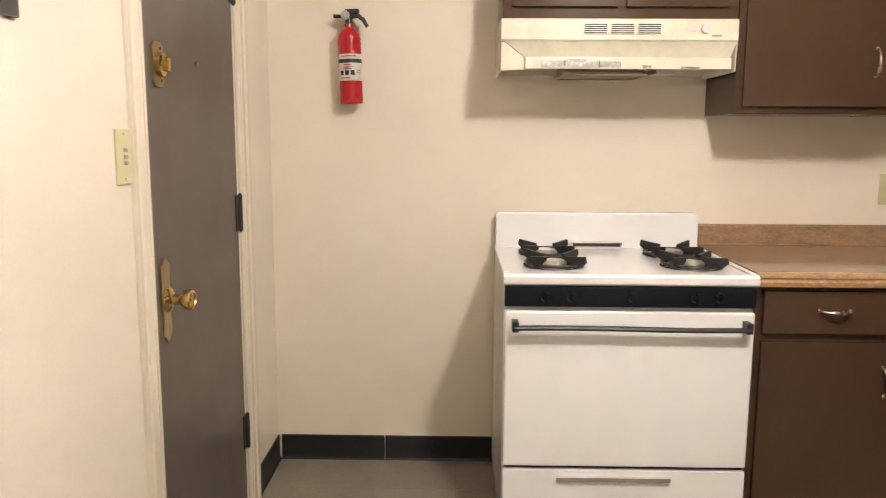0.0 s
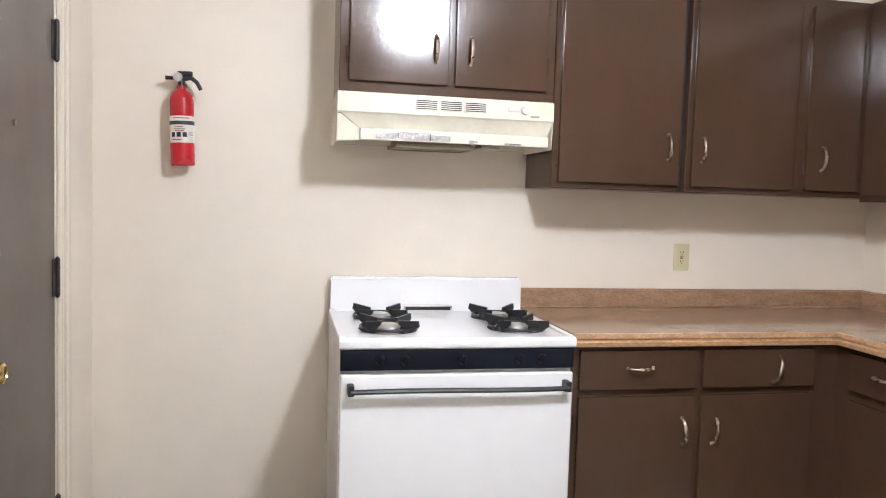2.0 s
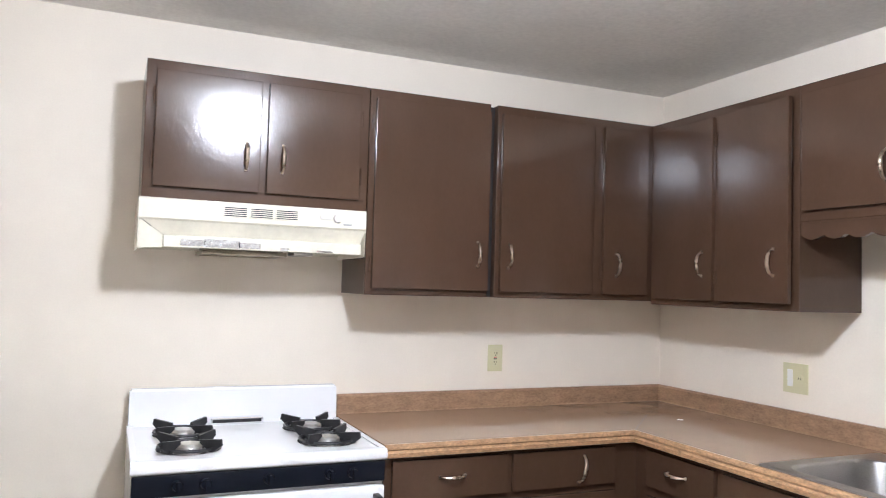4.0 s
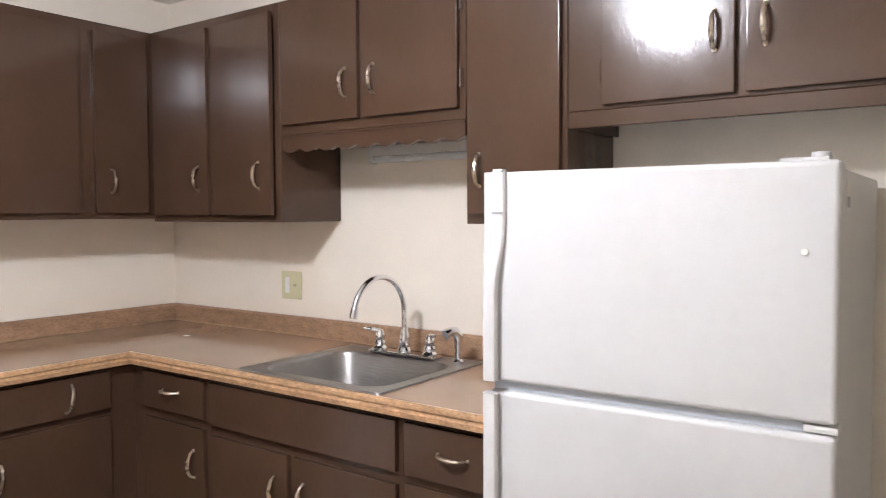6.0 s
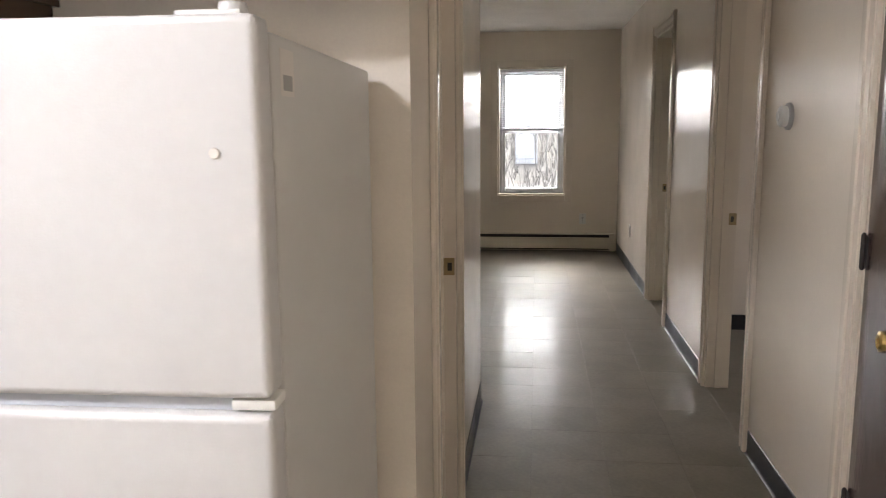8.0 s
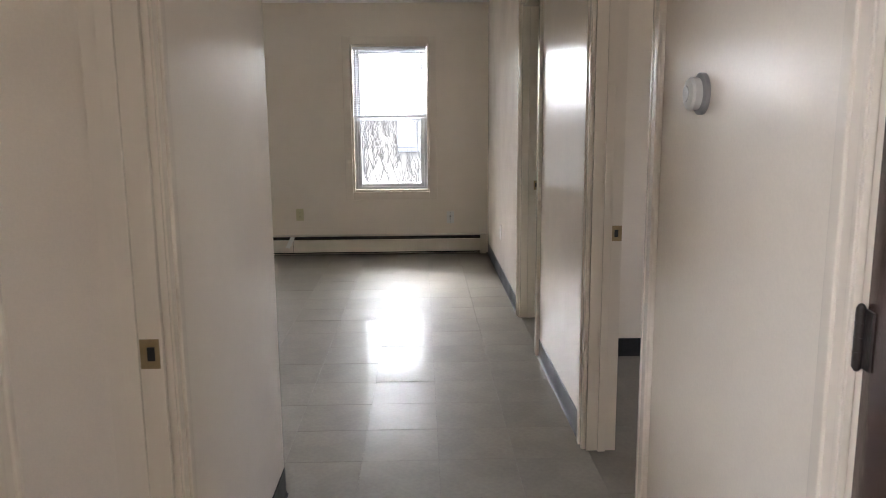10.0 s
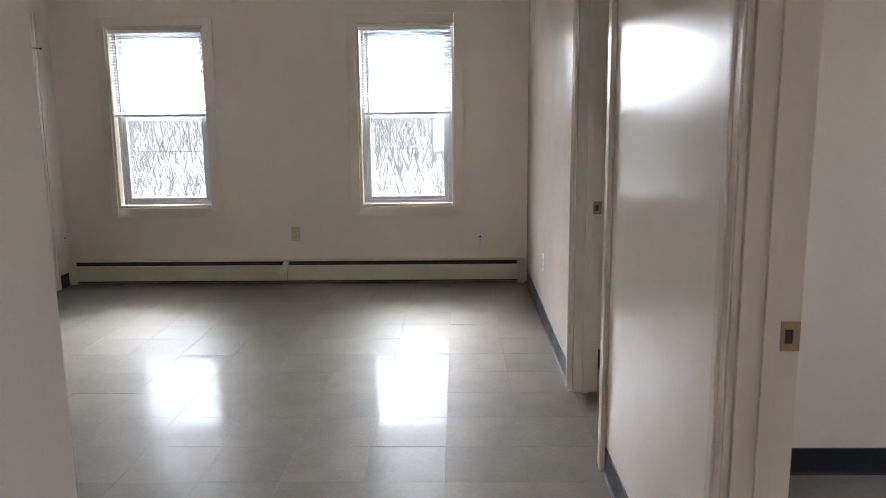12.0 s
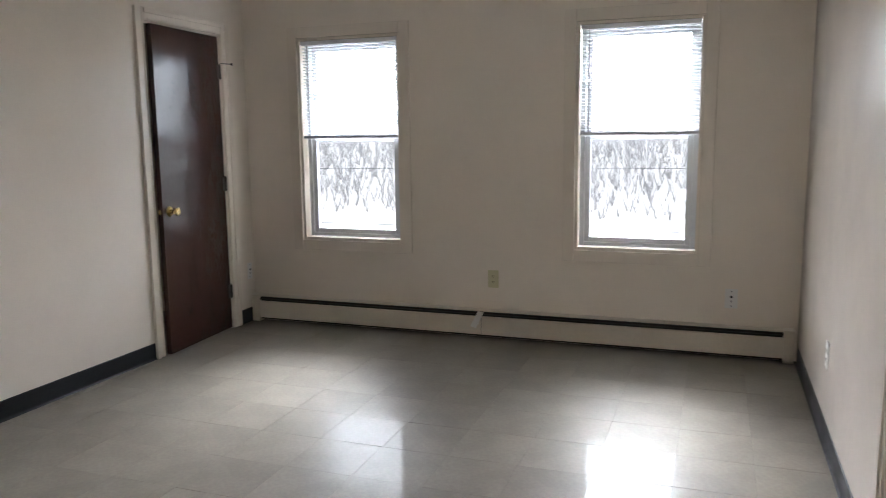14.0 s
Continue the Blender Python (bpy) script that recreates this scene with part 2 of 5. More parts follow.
AXIS_Y = pose(0, 0, 0, 90, 0, 0)     # turns z to -y: knobs and discs that face the room


def smooth(me, angle=35):
    """Smooth shading in which large flat faces keep their own normal and bevels take up the bend."""
    for poly in me.polygons:
        poly.use_smooth = True
    me.set_sharp_from_angle(angle=radians(angle))
    if len(me.polygons) > 4000:
        return
    near = [[] for _ in me.vertices]
    for poly in me.polygons:
        for v in poly.vertices:
            near[v].append((poly.normal.copy(), poly.area))
    normals = []
    least = math.cos(radians(angle))
    for poly in me.polygons:
        n0 = poly.normal.copy()
        for v in poly.vertices:
            total = Vector((0, 0, 0))
            for n1, area in near[v]:
                if n0.dot(n1) > least:
                    total += n1 * area
            normals.append(total.normalized() if total.length > 1e-12 else n0)
    me.normals_split_custom_set(normals)


def part(name, bm, material, parent=None, label="", soft=True):
    me = bpy.data.meshes.new(name)
    bmesh.ops.recalc_face_normals(bm, faces=bm.faces)
    bm.to_mesh(me)
    bm.free()
    if soft:
        smooth(me)
    me.materials.append(material)
    ob = new(name, me)
    if parent:
        ob.parent = parent
    if label:
        ob["label"] = label
    return ob


def thing(name, m, label, category, group="", kind=""):
    ob = new(name)
    ob.empty_display_size = 0.1
    ob.matrix_basis = m
    return tagged(ob, label, category, group, kind)


def B():
    return bmesh.new()


# ---- structure: walls, floor, ceiling ----
def wall(name, axis, near, far, a, b, holes=(), label="", z1=CEIL):
    """A wall whose faces lie at near and far; it runs from a to b along the other axis. holes: (from, to, bottom, top)."""
    bm = B()

    def put(u0, u1, z0, zt):
        if u1 - u0 > 1e-4 and zt - z0 > 1e-4:
            if axis == 'x':
                box(bm, near, far, u0, u1, z0, zt)
            else:
                box(bm, u0, u1, near, far, z0, zt)
    at = a
    for h0, h1, zb, zt in sorted(holes):
        put(at, h0, 0, z1), put(h0, h1, 0, zb), put(h0, h1, zt, z1)
        at = h1
    put(at, b, 0, z1)
    bmesh.ops.remove_doubles(bm, verts=bm.verts, dist=1e-5)
    return tagged(part(name, bm, WALL, soft=False), label or "cream semi-gloss painted plaster wall", "wall", kind="structure")


ENTRY = (1.838, 2.615)          # along y, west wall
CLOSET = (2.865, 3.375)        # along x, south wall
SIDE1, SIDE2 = (4.43, 5.20), (6.50, 7.28)
HALLDOOR = (3.17, 3.75)        # along x, hall's north wall
LDOOR = (8.735, 9.485)         # along x, living room's north wall

wall("wall_north", 'y', YN, YN + T, XW - T, XE + 0.11)
wall("wall_west", 'x', XW - T, XW, YS - T, YN, [(*ENTRY, 0, DOORZ)])
wall("wall_east", 'x', XE, XE + 0.11, 0.11, YN)
wall("wall_hall", 'y', 0.0, 0.11, XE, XH, [(*HALLDOOR, 0, DOORZ)])
wall("wall_living_west", 'x', XH - 0.11, XH, 0.11, YL)
wall("wall_south", 'y', YS - T, YS, XW, XL, [(*CLOSET, 0, DOORZ), (*SIDE1, 0, DOORZ), (*SIDE2, 0, DOORZ)])
wall("wall_living_north", 'y', YL, YL + T, XH - 0.11, XL, [(*LDOOR, 0, DOORZ)])
wall("wall_windows", 'x', XL, XL + 0.16, YS - T, YL + T, [(y - h, y + h, WZ0, WZ1) for y, h in WIN])
bm = box(B(), XH - 0.11, XH, YS, 0.0, 2.04, CEIL)
tagged(part("wall_header", bm, WALL, soft=False), "cream painted header over the hall's end", "wall", kind="structure")
# rooms behind the openings
wall("wall_bedroom_east", 'x', 6.41, 6.50, -4.2, YS - T)
wall("wall_bedroom_west", 'x', 3.62, 3.72, -4.2, YS - T)
# holes are unseen openings, added and sized to let sky light into these rooms
wall("wall_bedrooms_south", 'y', -4.32, -4.2, 3.62, XL, [(4.8, 6.2, 0.8, 2.0), (6.95, 7.35, 1.4, 1.9)])
wall("wall_bath_east", 'x', 7.62, 7.72, -4.2, YS - T)
wall("wall_closet_back", 'y', -2.0, -1.9, 2.5, 3.62)
wall("wall_closet_west", 'x', 2.5, 2.6, -1.9, YS - T)
# unseen walls added behind door_3 to keep outdoor light from leaking in
wall("wall_store_north", 'y', YL + 1.0, YL + 1.1, 8.3, XL)
wall("wall_store_west", 'x', 8.2, 8.3, YL + T, YL + 1.1)
wall("wall_store_east", 'x', XL, XL + 0.1, YL + T, YL + 1.1)
# unseen wall added behind the entry door for the same purpose
wall("wall_landing_west", 'x', XW - T - 1.1, XW - T - 1.0, 1.2, 3.2)
wall("wall_side_closet_east", 'x', 4.03, 4.12, 0.11, 2.9)
# unseen opening added in this wall to brighten the room behind the hall doorway
wall("wall_side_closet_north", 'y', 2.9, 3.0, XE + 0.11, XH - 0.11, [(3.1, 3.9, 0.7, 2.0)])

bm = box(B(), XW - T - 1.1, XL + 0.16, -4.32, YL + 1.1, CEIL, CEIL + 0.1)
tagged(part("ceiling", bm, CEILING, soft=False), "off-white ceiling with stippled texture paint", "ceiling", kind="structure")
bm = box(B(), XW - T - 1.1, XL + 0.16, -4.32, YL + 1.1, -0.12, -0.0035)
floor = tagged(part("floor", bm, SUBFLOOR, soft=False), "waxed beige-grey vinyl tile floor", "floor", kind="structure")


def baseboard(x0, y0, x1, y1, nx, ny):
    """Vinyl cove base along a wall from (x0, y0) to (x1, y1); (nx, ny) points into the room."""
    prof = ((0.0005, 0.0), (0.013, 0.0), (0.008, 0.004), (0.0045, 0.014), (0.004, 0.098), (0.0005, 0.102))
    bm = B()
    lo = [bm.verts.new((x0 + nx * d, y0 + ny * d, h)) for d, h in prof]
    hi = [bm.verts.new((x1 + nx * d, y1 + ny * d, h)) for d, h in prof]
    n = len(prof)
    bm.faces.new(lo), bm.faces.new(hi[::-1])
    for i in range(n):
        bm.faces.new((lo[i], hi[i], hi[(i + 1) % n], lo[(i + 1) % n]))
    tagged(part("baseboard", bm, BASE), "black vinyl cove baseboard glued along the wall", "baseboard", kind="structure")


baseboard(XW + 0.014, YN, -0.041, YN, 0, -1)
baseboard(-0.038, YN, 0.40, YN, 0, -1)
baseboard(XW, 2.70, XW, YN, 1, 0)
baseboard(XW, YS, XW, 1.763, 1, 0)
baseboard(XW, YS, 2.79, YS, 0, 1)
baseboard(3.455, YS, 4.35, YS, 0, 1)
baseboard(5.28, YS, 6.42, YS, 0, 1)
baseboard(7.36, YS, 9.70, YS, 0, 1)
baseboard(2.92, 0.0, 3.09, 0.0, 0, -1)
baseboard(3.83, 0.0, XH, 0.0, 0, -1)
baseboard(XH, 0.0, XH, YL, 1, 0)
baseboard(XH, YL, 8.66, YL, 0, -1)
baseboard(9.56, YL, XL - 0.001, YL, 0, -1)
baseboard(XL, 2.5255, XL, YL - 0.014, -1, 0)
baseboard(6.41, -4.2, 6.41, YS - T, -1, 0)
baseboard(7.62, -4.2, 7.62, YS - T, -1, 0)
baseboard(4.03, 0.11, 4.03, 2.9, -1, 0)


# ---- doors and their frames ----
def door_frame(name, m, w, strike=None, sy=0.006, cased_sides=(True, True), depth=T, label="cream painted wooden door casing and jamb", both=False, stop_at=0.045):
    """Casing and jamb round an opening; local x runs along it from 0 to w, y goes into the wall. strike: 'a' or 'b' side."""
    f = thing(name, m, label, "door frame", kind="structure")
    cw, h = 0.072, DOORZ

    def casing(u0, u1, z0, z1, upright, inner):
        bm = box(B(), u0, u1, -0.013, -0.0005, z0, z1, 0.003)
        if upright:
            o = u1 if inner == u0 else u0
            s = 1 if o > inner else -1
            box(bm, min(o, o - s * 0.03), max(o, o - s * 0.03), -0.021, -0.012, z0, z1, 0.004)
            box(bm, min(inner + s * 0.006, inner + s * 0.018), max(inner + s * 0.006, inner + s * 0.018), -0.017, -0.012, z0, z1, 0.002)
        else:
            box(bm, u0, u1, -0.021, -0.012, z1 - 0.03, z1, 0.004)
            box(bm, u0 + 0.03, u1 - 0.03, -0.017, -0.012, z0 + 0.006, z0 + 0.018, 0.002)
        part("casing", bm, TRIM, f)
    if cased_sides[0]:
        casing(-cw, 0.004, 0.0, h + cw, True, 0.004)
    if cased_sides[1]:
        casing(w - 0.004, w + cw, 0.0, h + cw, True, w - 0.004)
    casing(0.0045, w - 0.0045, h - 0.004, h + cw - 0.001, False, 0)
    for u0, u1 in ((0.0005, 0.018), (w - 0.018, w - 0.0005)):
        bm = box(B(), u0, u1, 0.001, depth - 0.001, 0, h - 0.0005, 0.002)
        s = 1 if u0 < 0.1 else -1
        e = u1 if s > 0 else u0
        box(bm, min(e, e + s * 0.011), max(e, e + s * 0.011), stop_at, stop_at + 0.03, 0, h - 0.019, 0.002)
        part("jamb", bm, TRIM, f)
    bm = box(B(), 0.018, w - 0.018, 0.001, depth - 0.001, h - 0.018, h - 0.0005, 0.002)
    part("head_jamb", bm, TRIM, f)
    if strike:
        e = 0.018 if strike == 'a' else w - 0.018
        s = 1 if strike == 'a' else -1
        bm = box(B(), min(e, e + s * 0.002), max(e, e + s * 0.002), sy, sy + 0.038, 0.865, 0.925, 0.0008)
        plate = part("strike_plate", bm, BRASSOLD, f, "worn brass strike plate")
        bm = box(B(), min(e, e + s * 0.003), max(e, e + s * 0.003), sy + 0.009, sy + 0.024, 0.881, 0.909)
        part("latch_hole", bm, BLACKPL, plate)
    return f


def knob_set(parent, x, z, y=0.0, name="door_knob", rose=0.033):
    bm = lathe(B(), [(0.0, 0.0), (rose, 0.0), (rose, 0.004), (rose * 0.8, 0.012), (0.014, 0.016), (0.0115, 0.03), (0.014, 0.036), (0.024, 0.043), (0.0265, 0.055), (0.024, 0.064), (0.017, 0.0675), (0.015, 0.064), (0.0, 0.062)],
               Matrix.Translation((x, y, z)) @ AXIS_Y, 28)
    return part(name, bm, BRASS, parent, "polished brass door knob and rose")


def hinge(parent, x, z, y, side=1, h=0.10):
    bm = lathe(B(), [(0.0, -0.008), (0.004, -0.006), (0.0075, 0.0), (0.0075, h), (0.004, h + 0.006), (0.0, h + 0.008)], pose(x, y - 0.007, z - h / 2), 12)
    for k in range(1, 4):
        lathe(bm, [(0.0082, h * k / 4 - 0.001), (0.0082, h * k / 4 + 0.001)], pose(x, y - 0.007, z - h / 2), 12)
    box(bm, min(x, x + side * 0.03), max(x, x + side * 0.03), y - 0.003, y + 0.001, z - h / 2, z + h / 2, 0.001)
    box(bm, min(x, x - side * 0.012), max(x, x - side * 0.012), y - 0.004, y + 0.001, z - h / 2, z + h / 2, 0.001)
    return part("hinge", bm, HINGE, parent, "paint-covered dark butt hinge")


# entry door, in the west wall: local x runs north
m = pose(XW, ENTRY[0], 0, 0, 0, 90)
w = ENTRY[1] - ENTRY[0]
door_frame("door_frame_1", m, w)
d = thing("door_1", m, "closed grey-brown painted entry door with brass hardware", "door", kind="structure")
part("door_slab", box(B(), 0.021, w - 0.021, 0.004, 0.044, 0.008, DOORZ - 0.021, 0.002), DOORGREY, d)
for z in (0.30, 1.055, 1.78):
    hinge(d, w - 0.019, z, 0.003, -1, 0.115)
bm = B()
quad_prism(bm, [(0.070, 0.815), (0.085, 0.810), (0.101, 0.793), (0.117, 0.810), (0.128, 0.816), (0.123, 0.860), (0.131, 0.902), (0.123, 0.945), (0.128, 0.988), (0.117, 0.994), (0.101, 1.011), (0.085, 0.994), (0.070, 0.989), (0.077, 0.945), (0.069, 0.902), (0.077, 0.860)], 'y', -0.001, 0.004)
part("escutcheon", bm, BRASSOLD, d, "long brass escutcheon plate")
knob_set(d, 0.101, 0.904, -0.001)
bm = B()
quad_prism(bm, [(0.085, 1.436), (0.10, 1.423), (0.14, 1.423), (0.152, 1.436), (0.148, 1.476), (0.152, 1.516), (0.14, 1.529), (0.10, 1.529), (0.085, 1.516), (0.09, 1.476)], 'y', -0.001, 0.004)
dead = part("deadbolt", bm, BRASSOLD, d, "brass deadbolt plate and turn")
bm = lathe(B(), [(0, 0), (0.03, 0), (0.028, 0.012), (0.02, 0.016), (0, 0.016)], Matrix.Translation((0.12, -0.001, 1.476)) @ AXIS_Y, 20)
box(bm, 0.115, 0.125, -0.030, -0.016, 1.458, 1.494, 0.004)
part("thumb_turn", bm, BRASS, dead)
for z in (1.438, 1.514):
    part("screw", lathe(B(), [(0, 0), (0.004, 0), (0.003, 0.002), (0, 0.002)], Matrix.Translation((0.134, -0.001, z)) @ AXIS_Y, 10), INK, dead, "dark screw")
part("peephole", lathe(B(), [(0, 0), (0.008, 0), (0.008, 0.004), (0.005, 0.005), (0, 0.003)], Matrix.Translation((0.40, 0.004, 1.50)) @ AXIS_Y, 14), BRASSOLD, d, "small dark brass peephole")

# closet door, in the south wall: local x runs west from the hinges
m = pose(CLOSET[1], YS, 0, 0, 0, 180)
w = CLOSET[1] - CLOSET[0]
door_frame("door_frame_2", m, w)
d = thing("door_2", m @ pose(0.019, 0.0, 0, 0, 0, CLOSET_OPEN), "glossy dark brown closet door standing slightly ajar", "door", kind="structure")
wd = w - 0.04
part("door_slab", box(B(), 0.001, wd, 0.0, 0.035, 0.01, DOORZ - 0.021, 0.002), DOORBROWN, d)
for z in (0.28, 1.02, 1.80):
    hinge(d, -0.001, z, -0.001, 1, 0.09)
knob_set(d, wd - 0.062, 0.875, 0.0)
part("latch_plate", box(B(), wd - 0.001, wd + 0.0015, 0.005, 0.031, 0.85, 0.905, 0.0006), BRASSOLD, d, "brass latch plate on the door's edge")

# openings along the south wall, and the hall's closet doorway
door_frame("door_frame_3", pose(SIDE1[1], YS, 0, 0, 0, 180), SIDE1[1] - SIDE1[0], 'a', 0.080)
door_frame("door_frame_4", pose(SIDE2[1], YS, 0, 0, 0, 180), SIDE2[1] - SIDE2[0], 'a', 0.080)
door_frame("door_frame_5", pose(HALLDOOR[0], 0.0, 0), HALLDOOR[1] - HALLDOOR[0], 'b', depth=0.11)

# living room's closed door, hinges towards the windows
m = pose(LDOOR[0], YL, 0)
w = LDOOR[1] - LDOOR[0]
door_frame("door_frame_6", m, w)
d = thing("door_3", m @ pose(w - 0.02, 0, 0, 0, 0, 4.0) @ pose(0.02 - w, 0, 0), "glossy dark brown wooden door with brass knob, slightly ajar", "door", kind="structure")
part("door_slab", box(B(), 0.021, w - 0.021, 0.004, 0.039, 0.008, DOORZ - 0.021, 0.002), DOORBROWN, d)
part("latch_bolt", box(B(), 0.010, 0.0208, 0.014, 0.030, 0.885, 0.915, 0.003), BRASS, d, "brass latch bolt")
for z in (0.27, 1.03, 1.79):
    hinge(d, w - 0.02, z, 0.003, -1, 0.09)
knob_set(d, 0.085, 0.90, 0.004)
bm = sweep(B(), [(w - 0.02, -0.01, 1.845), (w + 0.02, -0.03, 1.845), (w + 0.055, -0.045, 1.845)], 0.003, 8)
lathe(bm, [(0, 0), (0.008, 0), (0.008, 0.01), (0, 0.01)], Matrix.Translation((w + 0.055, -0.045, 1.845)) @ pose(0, 0, 0, 90, 0, 60), 12)
part("door_stop", bm, HINGE, d, "hinge-pin door stop")


# ---- windows, blinds ----
def window(name, y, half):
    m = pose(XL, y, 0, 0, 0, -90)
    win = thing(name, m, "double-hung white vinyl window with cream wooden casing", "window", kind="structure")
    cw = 0.072
    for u0, u1, z0, z1 in ((-half - cw, -half, WZ0 - cw, WZ1 + cw), (half, half + cw, WZ0 - cw, WZ1 + cw), (-half, half, WZ1, WZ1 + cw), (-half, half, WZ0 - cw, WZ0)):
        bm = box(B(), u0, u1, -0.014, -0.0005, z0, z1, 0.004)
        part("casing", bm, TRIM, win)
    bm = B()
    for u0, u1, z0, z1 in ((-half, -half + 0.02, WZ0, WZ1), (half - 0.02, half, WZ0, WZ1), (-half + 0.02, half - 0.02, WZ1 - 0.02, WZ1), (-half + 0.02, half - 0.02, WZ0, WZ0 + 0.02)):
        box(bm, u0 + 0.0005, u1 - 0.0005, 0.002, 0.07, z0 + 0.0005, z1 - 0.0005, 0.002)
    part("window_jamb", bm, TRIM, win, "cream painted wooden window jamb")
    bm = B()
    a = half - 0.02
    for u0, u1, z0, z1 in ((-a, -a + 0.03, WZ0 + 0.02, WZ1 - 0.02), (a - 0.03, a, WZ0 + 0.02, WZ1 - 0.02), (-a + 0.03, a - 0.03, WZ1 - 0.05, WZ1 - 0.02), (-a + 0.03, a - 0.03, WZ0 + 0.02, WZ0 + 0.045)):
        box(bm, u0 + 0.0005, u1 - 0.0005, 0.07, 0.155, z0 + 0.0005, z1 - 0.0005, 0.002)
    part("window_frame", bm, VINYL, win, "pale grey-white vinyl window frame")
    zm, b = 1.325, a - 0.03
    for nm, z0, z1, y0 in (("lower_sash", WZ0 + 0.045, zm + 0.02, 0.075), ("upper_sash", zm - 0.02, WZ1 - 0.05, 0.115)):
        bm = B()
        s = 0.034
        for u0, u1, v0, v1 in ((-b, -b + s, z0, z1), (b - s, b, z0, z1), (-b + s, b - s, z1 - s, z1), (-b + s, b - s, z0, z0 + s)):
            box(bm, u0 + 0.0004, u1 - 0.0004, y0, y0 + 0.034, v0 + 0.0004, v1 - 0.0004, 0.003)
        sash = part(nm, bm, VINYL, win)
        pane = part("pane", box(B(), -b + s - 0.004, b - s + 0.004, y0 + 0.015, y0 + 0.019, z0 + s - 0.004, z1 - s + 0.004), GLASS, sash, soft=False)
        pane.visible_shadow = False
    # blind, let down over the upper half
    bl = thing("window_blind", m, "white mini blind let down over the window's upper half", "window blind", "mini blinds")
    hw = half - 0.024
    part("headrail", box(B(), -hw, hw, 0.006, 0.034, WZ1 - 0.048, WZ1 - 0.021, 0.002), SLAT, bl)
    top, low = WZ1 - 0.066, zm + 0.045
    n = 29
    bm = B()
    pts = [(-0.0125, -0.004), (-0.006, -0.0008), (0.0, 0.0004), (0.006, -0.0008), (0.0125, -0.004)]
    ca, sa = math.cos(radians(-9)), math.sin(radians(-9))
    rows = []
    for u in (-hw + 0.002, hw - 0.002):
        rows.append([bm.verts.new((u, p * ca - q * sa, p * sa + q * ca)) for p, q in pts])
    for i in range(4):
        bm.faces.new((rows[0][i], rows[1][i], rows[1][i + 1], rows[0][i + 1]))
    bmesh.ops.solidify(bm, geom=list(bm.faces), thickness=0.0006)
    first = part("slat", bm, SLAT, bl)
    for i in range(n):
        o = first if i == 0 else first.copy()
        if i:
            scene.collection.objects.link(o)
        o.location = (0, 0.02, top - (top - low) * i / (n - 1))
        o.rotation_euler = (radians(random.uniform(-4, 4)), radians(random.uniform(-0.15, 0.15)), 0)
    part("bottom_rail", box(B(), -hw, hw, 0.008, 0.032, zm + 0.008, zm + 0.028, 0.003), SLAT, bl)
    for u in (-hw + 0.1, 0.0, hw - 0.1):
        part("ladder_cord", sweep(B(), [(u, 0.0065, WZ1 - 0.05), (u, 0.0065, zm + 0.026)], 0.0008, 5), SLAT, bl)
    part("tilt_wand", sweep(B(), [(-hw + 0.055, 0.0, WZ1 - 0.05), (-hw + 0.057, -0.002, zm + 0.03)], 0.0032, 6), GREYPR, bl, "clear grey tilt wand")


for i, (y, h) in enumerate(WIN):
    window("window_%d" % (i + 1), y, h)

# ---- baseboard heater ----
ht = thing("baseboard_heater", pose(XL - 0.001, 0, 0), "cream enamelled hot-water baseboard heater along the wall", "heater")
ya, yb = -1.145, 2.525
HH = 0.195
part("back_plate", box(B(), -0.008, -0.001, ya, yb, 0.012, HH, 0.001), HEATER, ht)
for a, b in ((ya + 0.05, 0.754), (0.757, yb - 0.05)):
    bm = quad_prism(B(), [(-0.066, 0.030), (-0.064, 0.030), (-0.064, 0.146), (-0.058, 0.152), (-0.059, 0.154), (-0.066, 0.147)], 'y', a, b)
    part("front_cover", bm, HEATER, ht)
bm = quad_prism(B(), [(-0.001, HH), (-0.05, HH - 0.002), (-0.058, HH - 0.009), (-0.056, HH - 0.010), (-0.049, HH - 0.005), (-0.001, HH - 0.003)], 'y', ya, yb)
part("top_cover", bm, HEATER, ht)
# damper takes the near-black so the slot's shade is in its colour
bm = quad_prism(B(), [(-0.060, 0.164), (-0.040, 0.168), (-0.040, 0.170), (-0.060, 0.1665)], 'y', ya + 0.05, yb - 0.05)
part("damper", bm, FINSHADE, ht, "damper coloured near-black for the shade in the heater's slot")
# block fills the heater; its near-black paints the shade behind the cover
bm = box(B(), -0.050, -0.010, ya + 0.05, yb - 0.05, 0.016, 0.180)
sweep(bm, [(-0.03, ya + 0.03, 0.10), (-0.03, yb - 0.03, 0.10)], 0.012, 8)
part("fin_tube", bm, FINSHADE, ht, "finned heating tube and block, near-black for the shade inside the heater")
for a, b in ((ya, ya + 0.062), (yb - 0.062, yb)):
    part("end_cap", box(B(), -0.070, -0.0005, a, b, 0.0, HH + 0.003, 0.006), HEATER, ht)
bm = quad_prism(B(), [(0.735, 0.183), (0.775, 0.190), (0.828, 0.085), (0.790, 0.075)], 'x', -0.0790, -0.0740)
box(bm, -0.0741, -0.0662, 0.772, 0.792, 0.10, 0.15)
part("splice_plate", bm, WHITEPL, ht, "loose tilted splice plate")


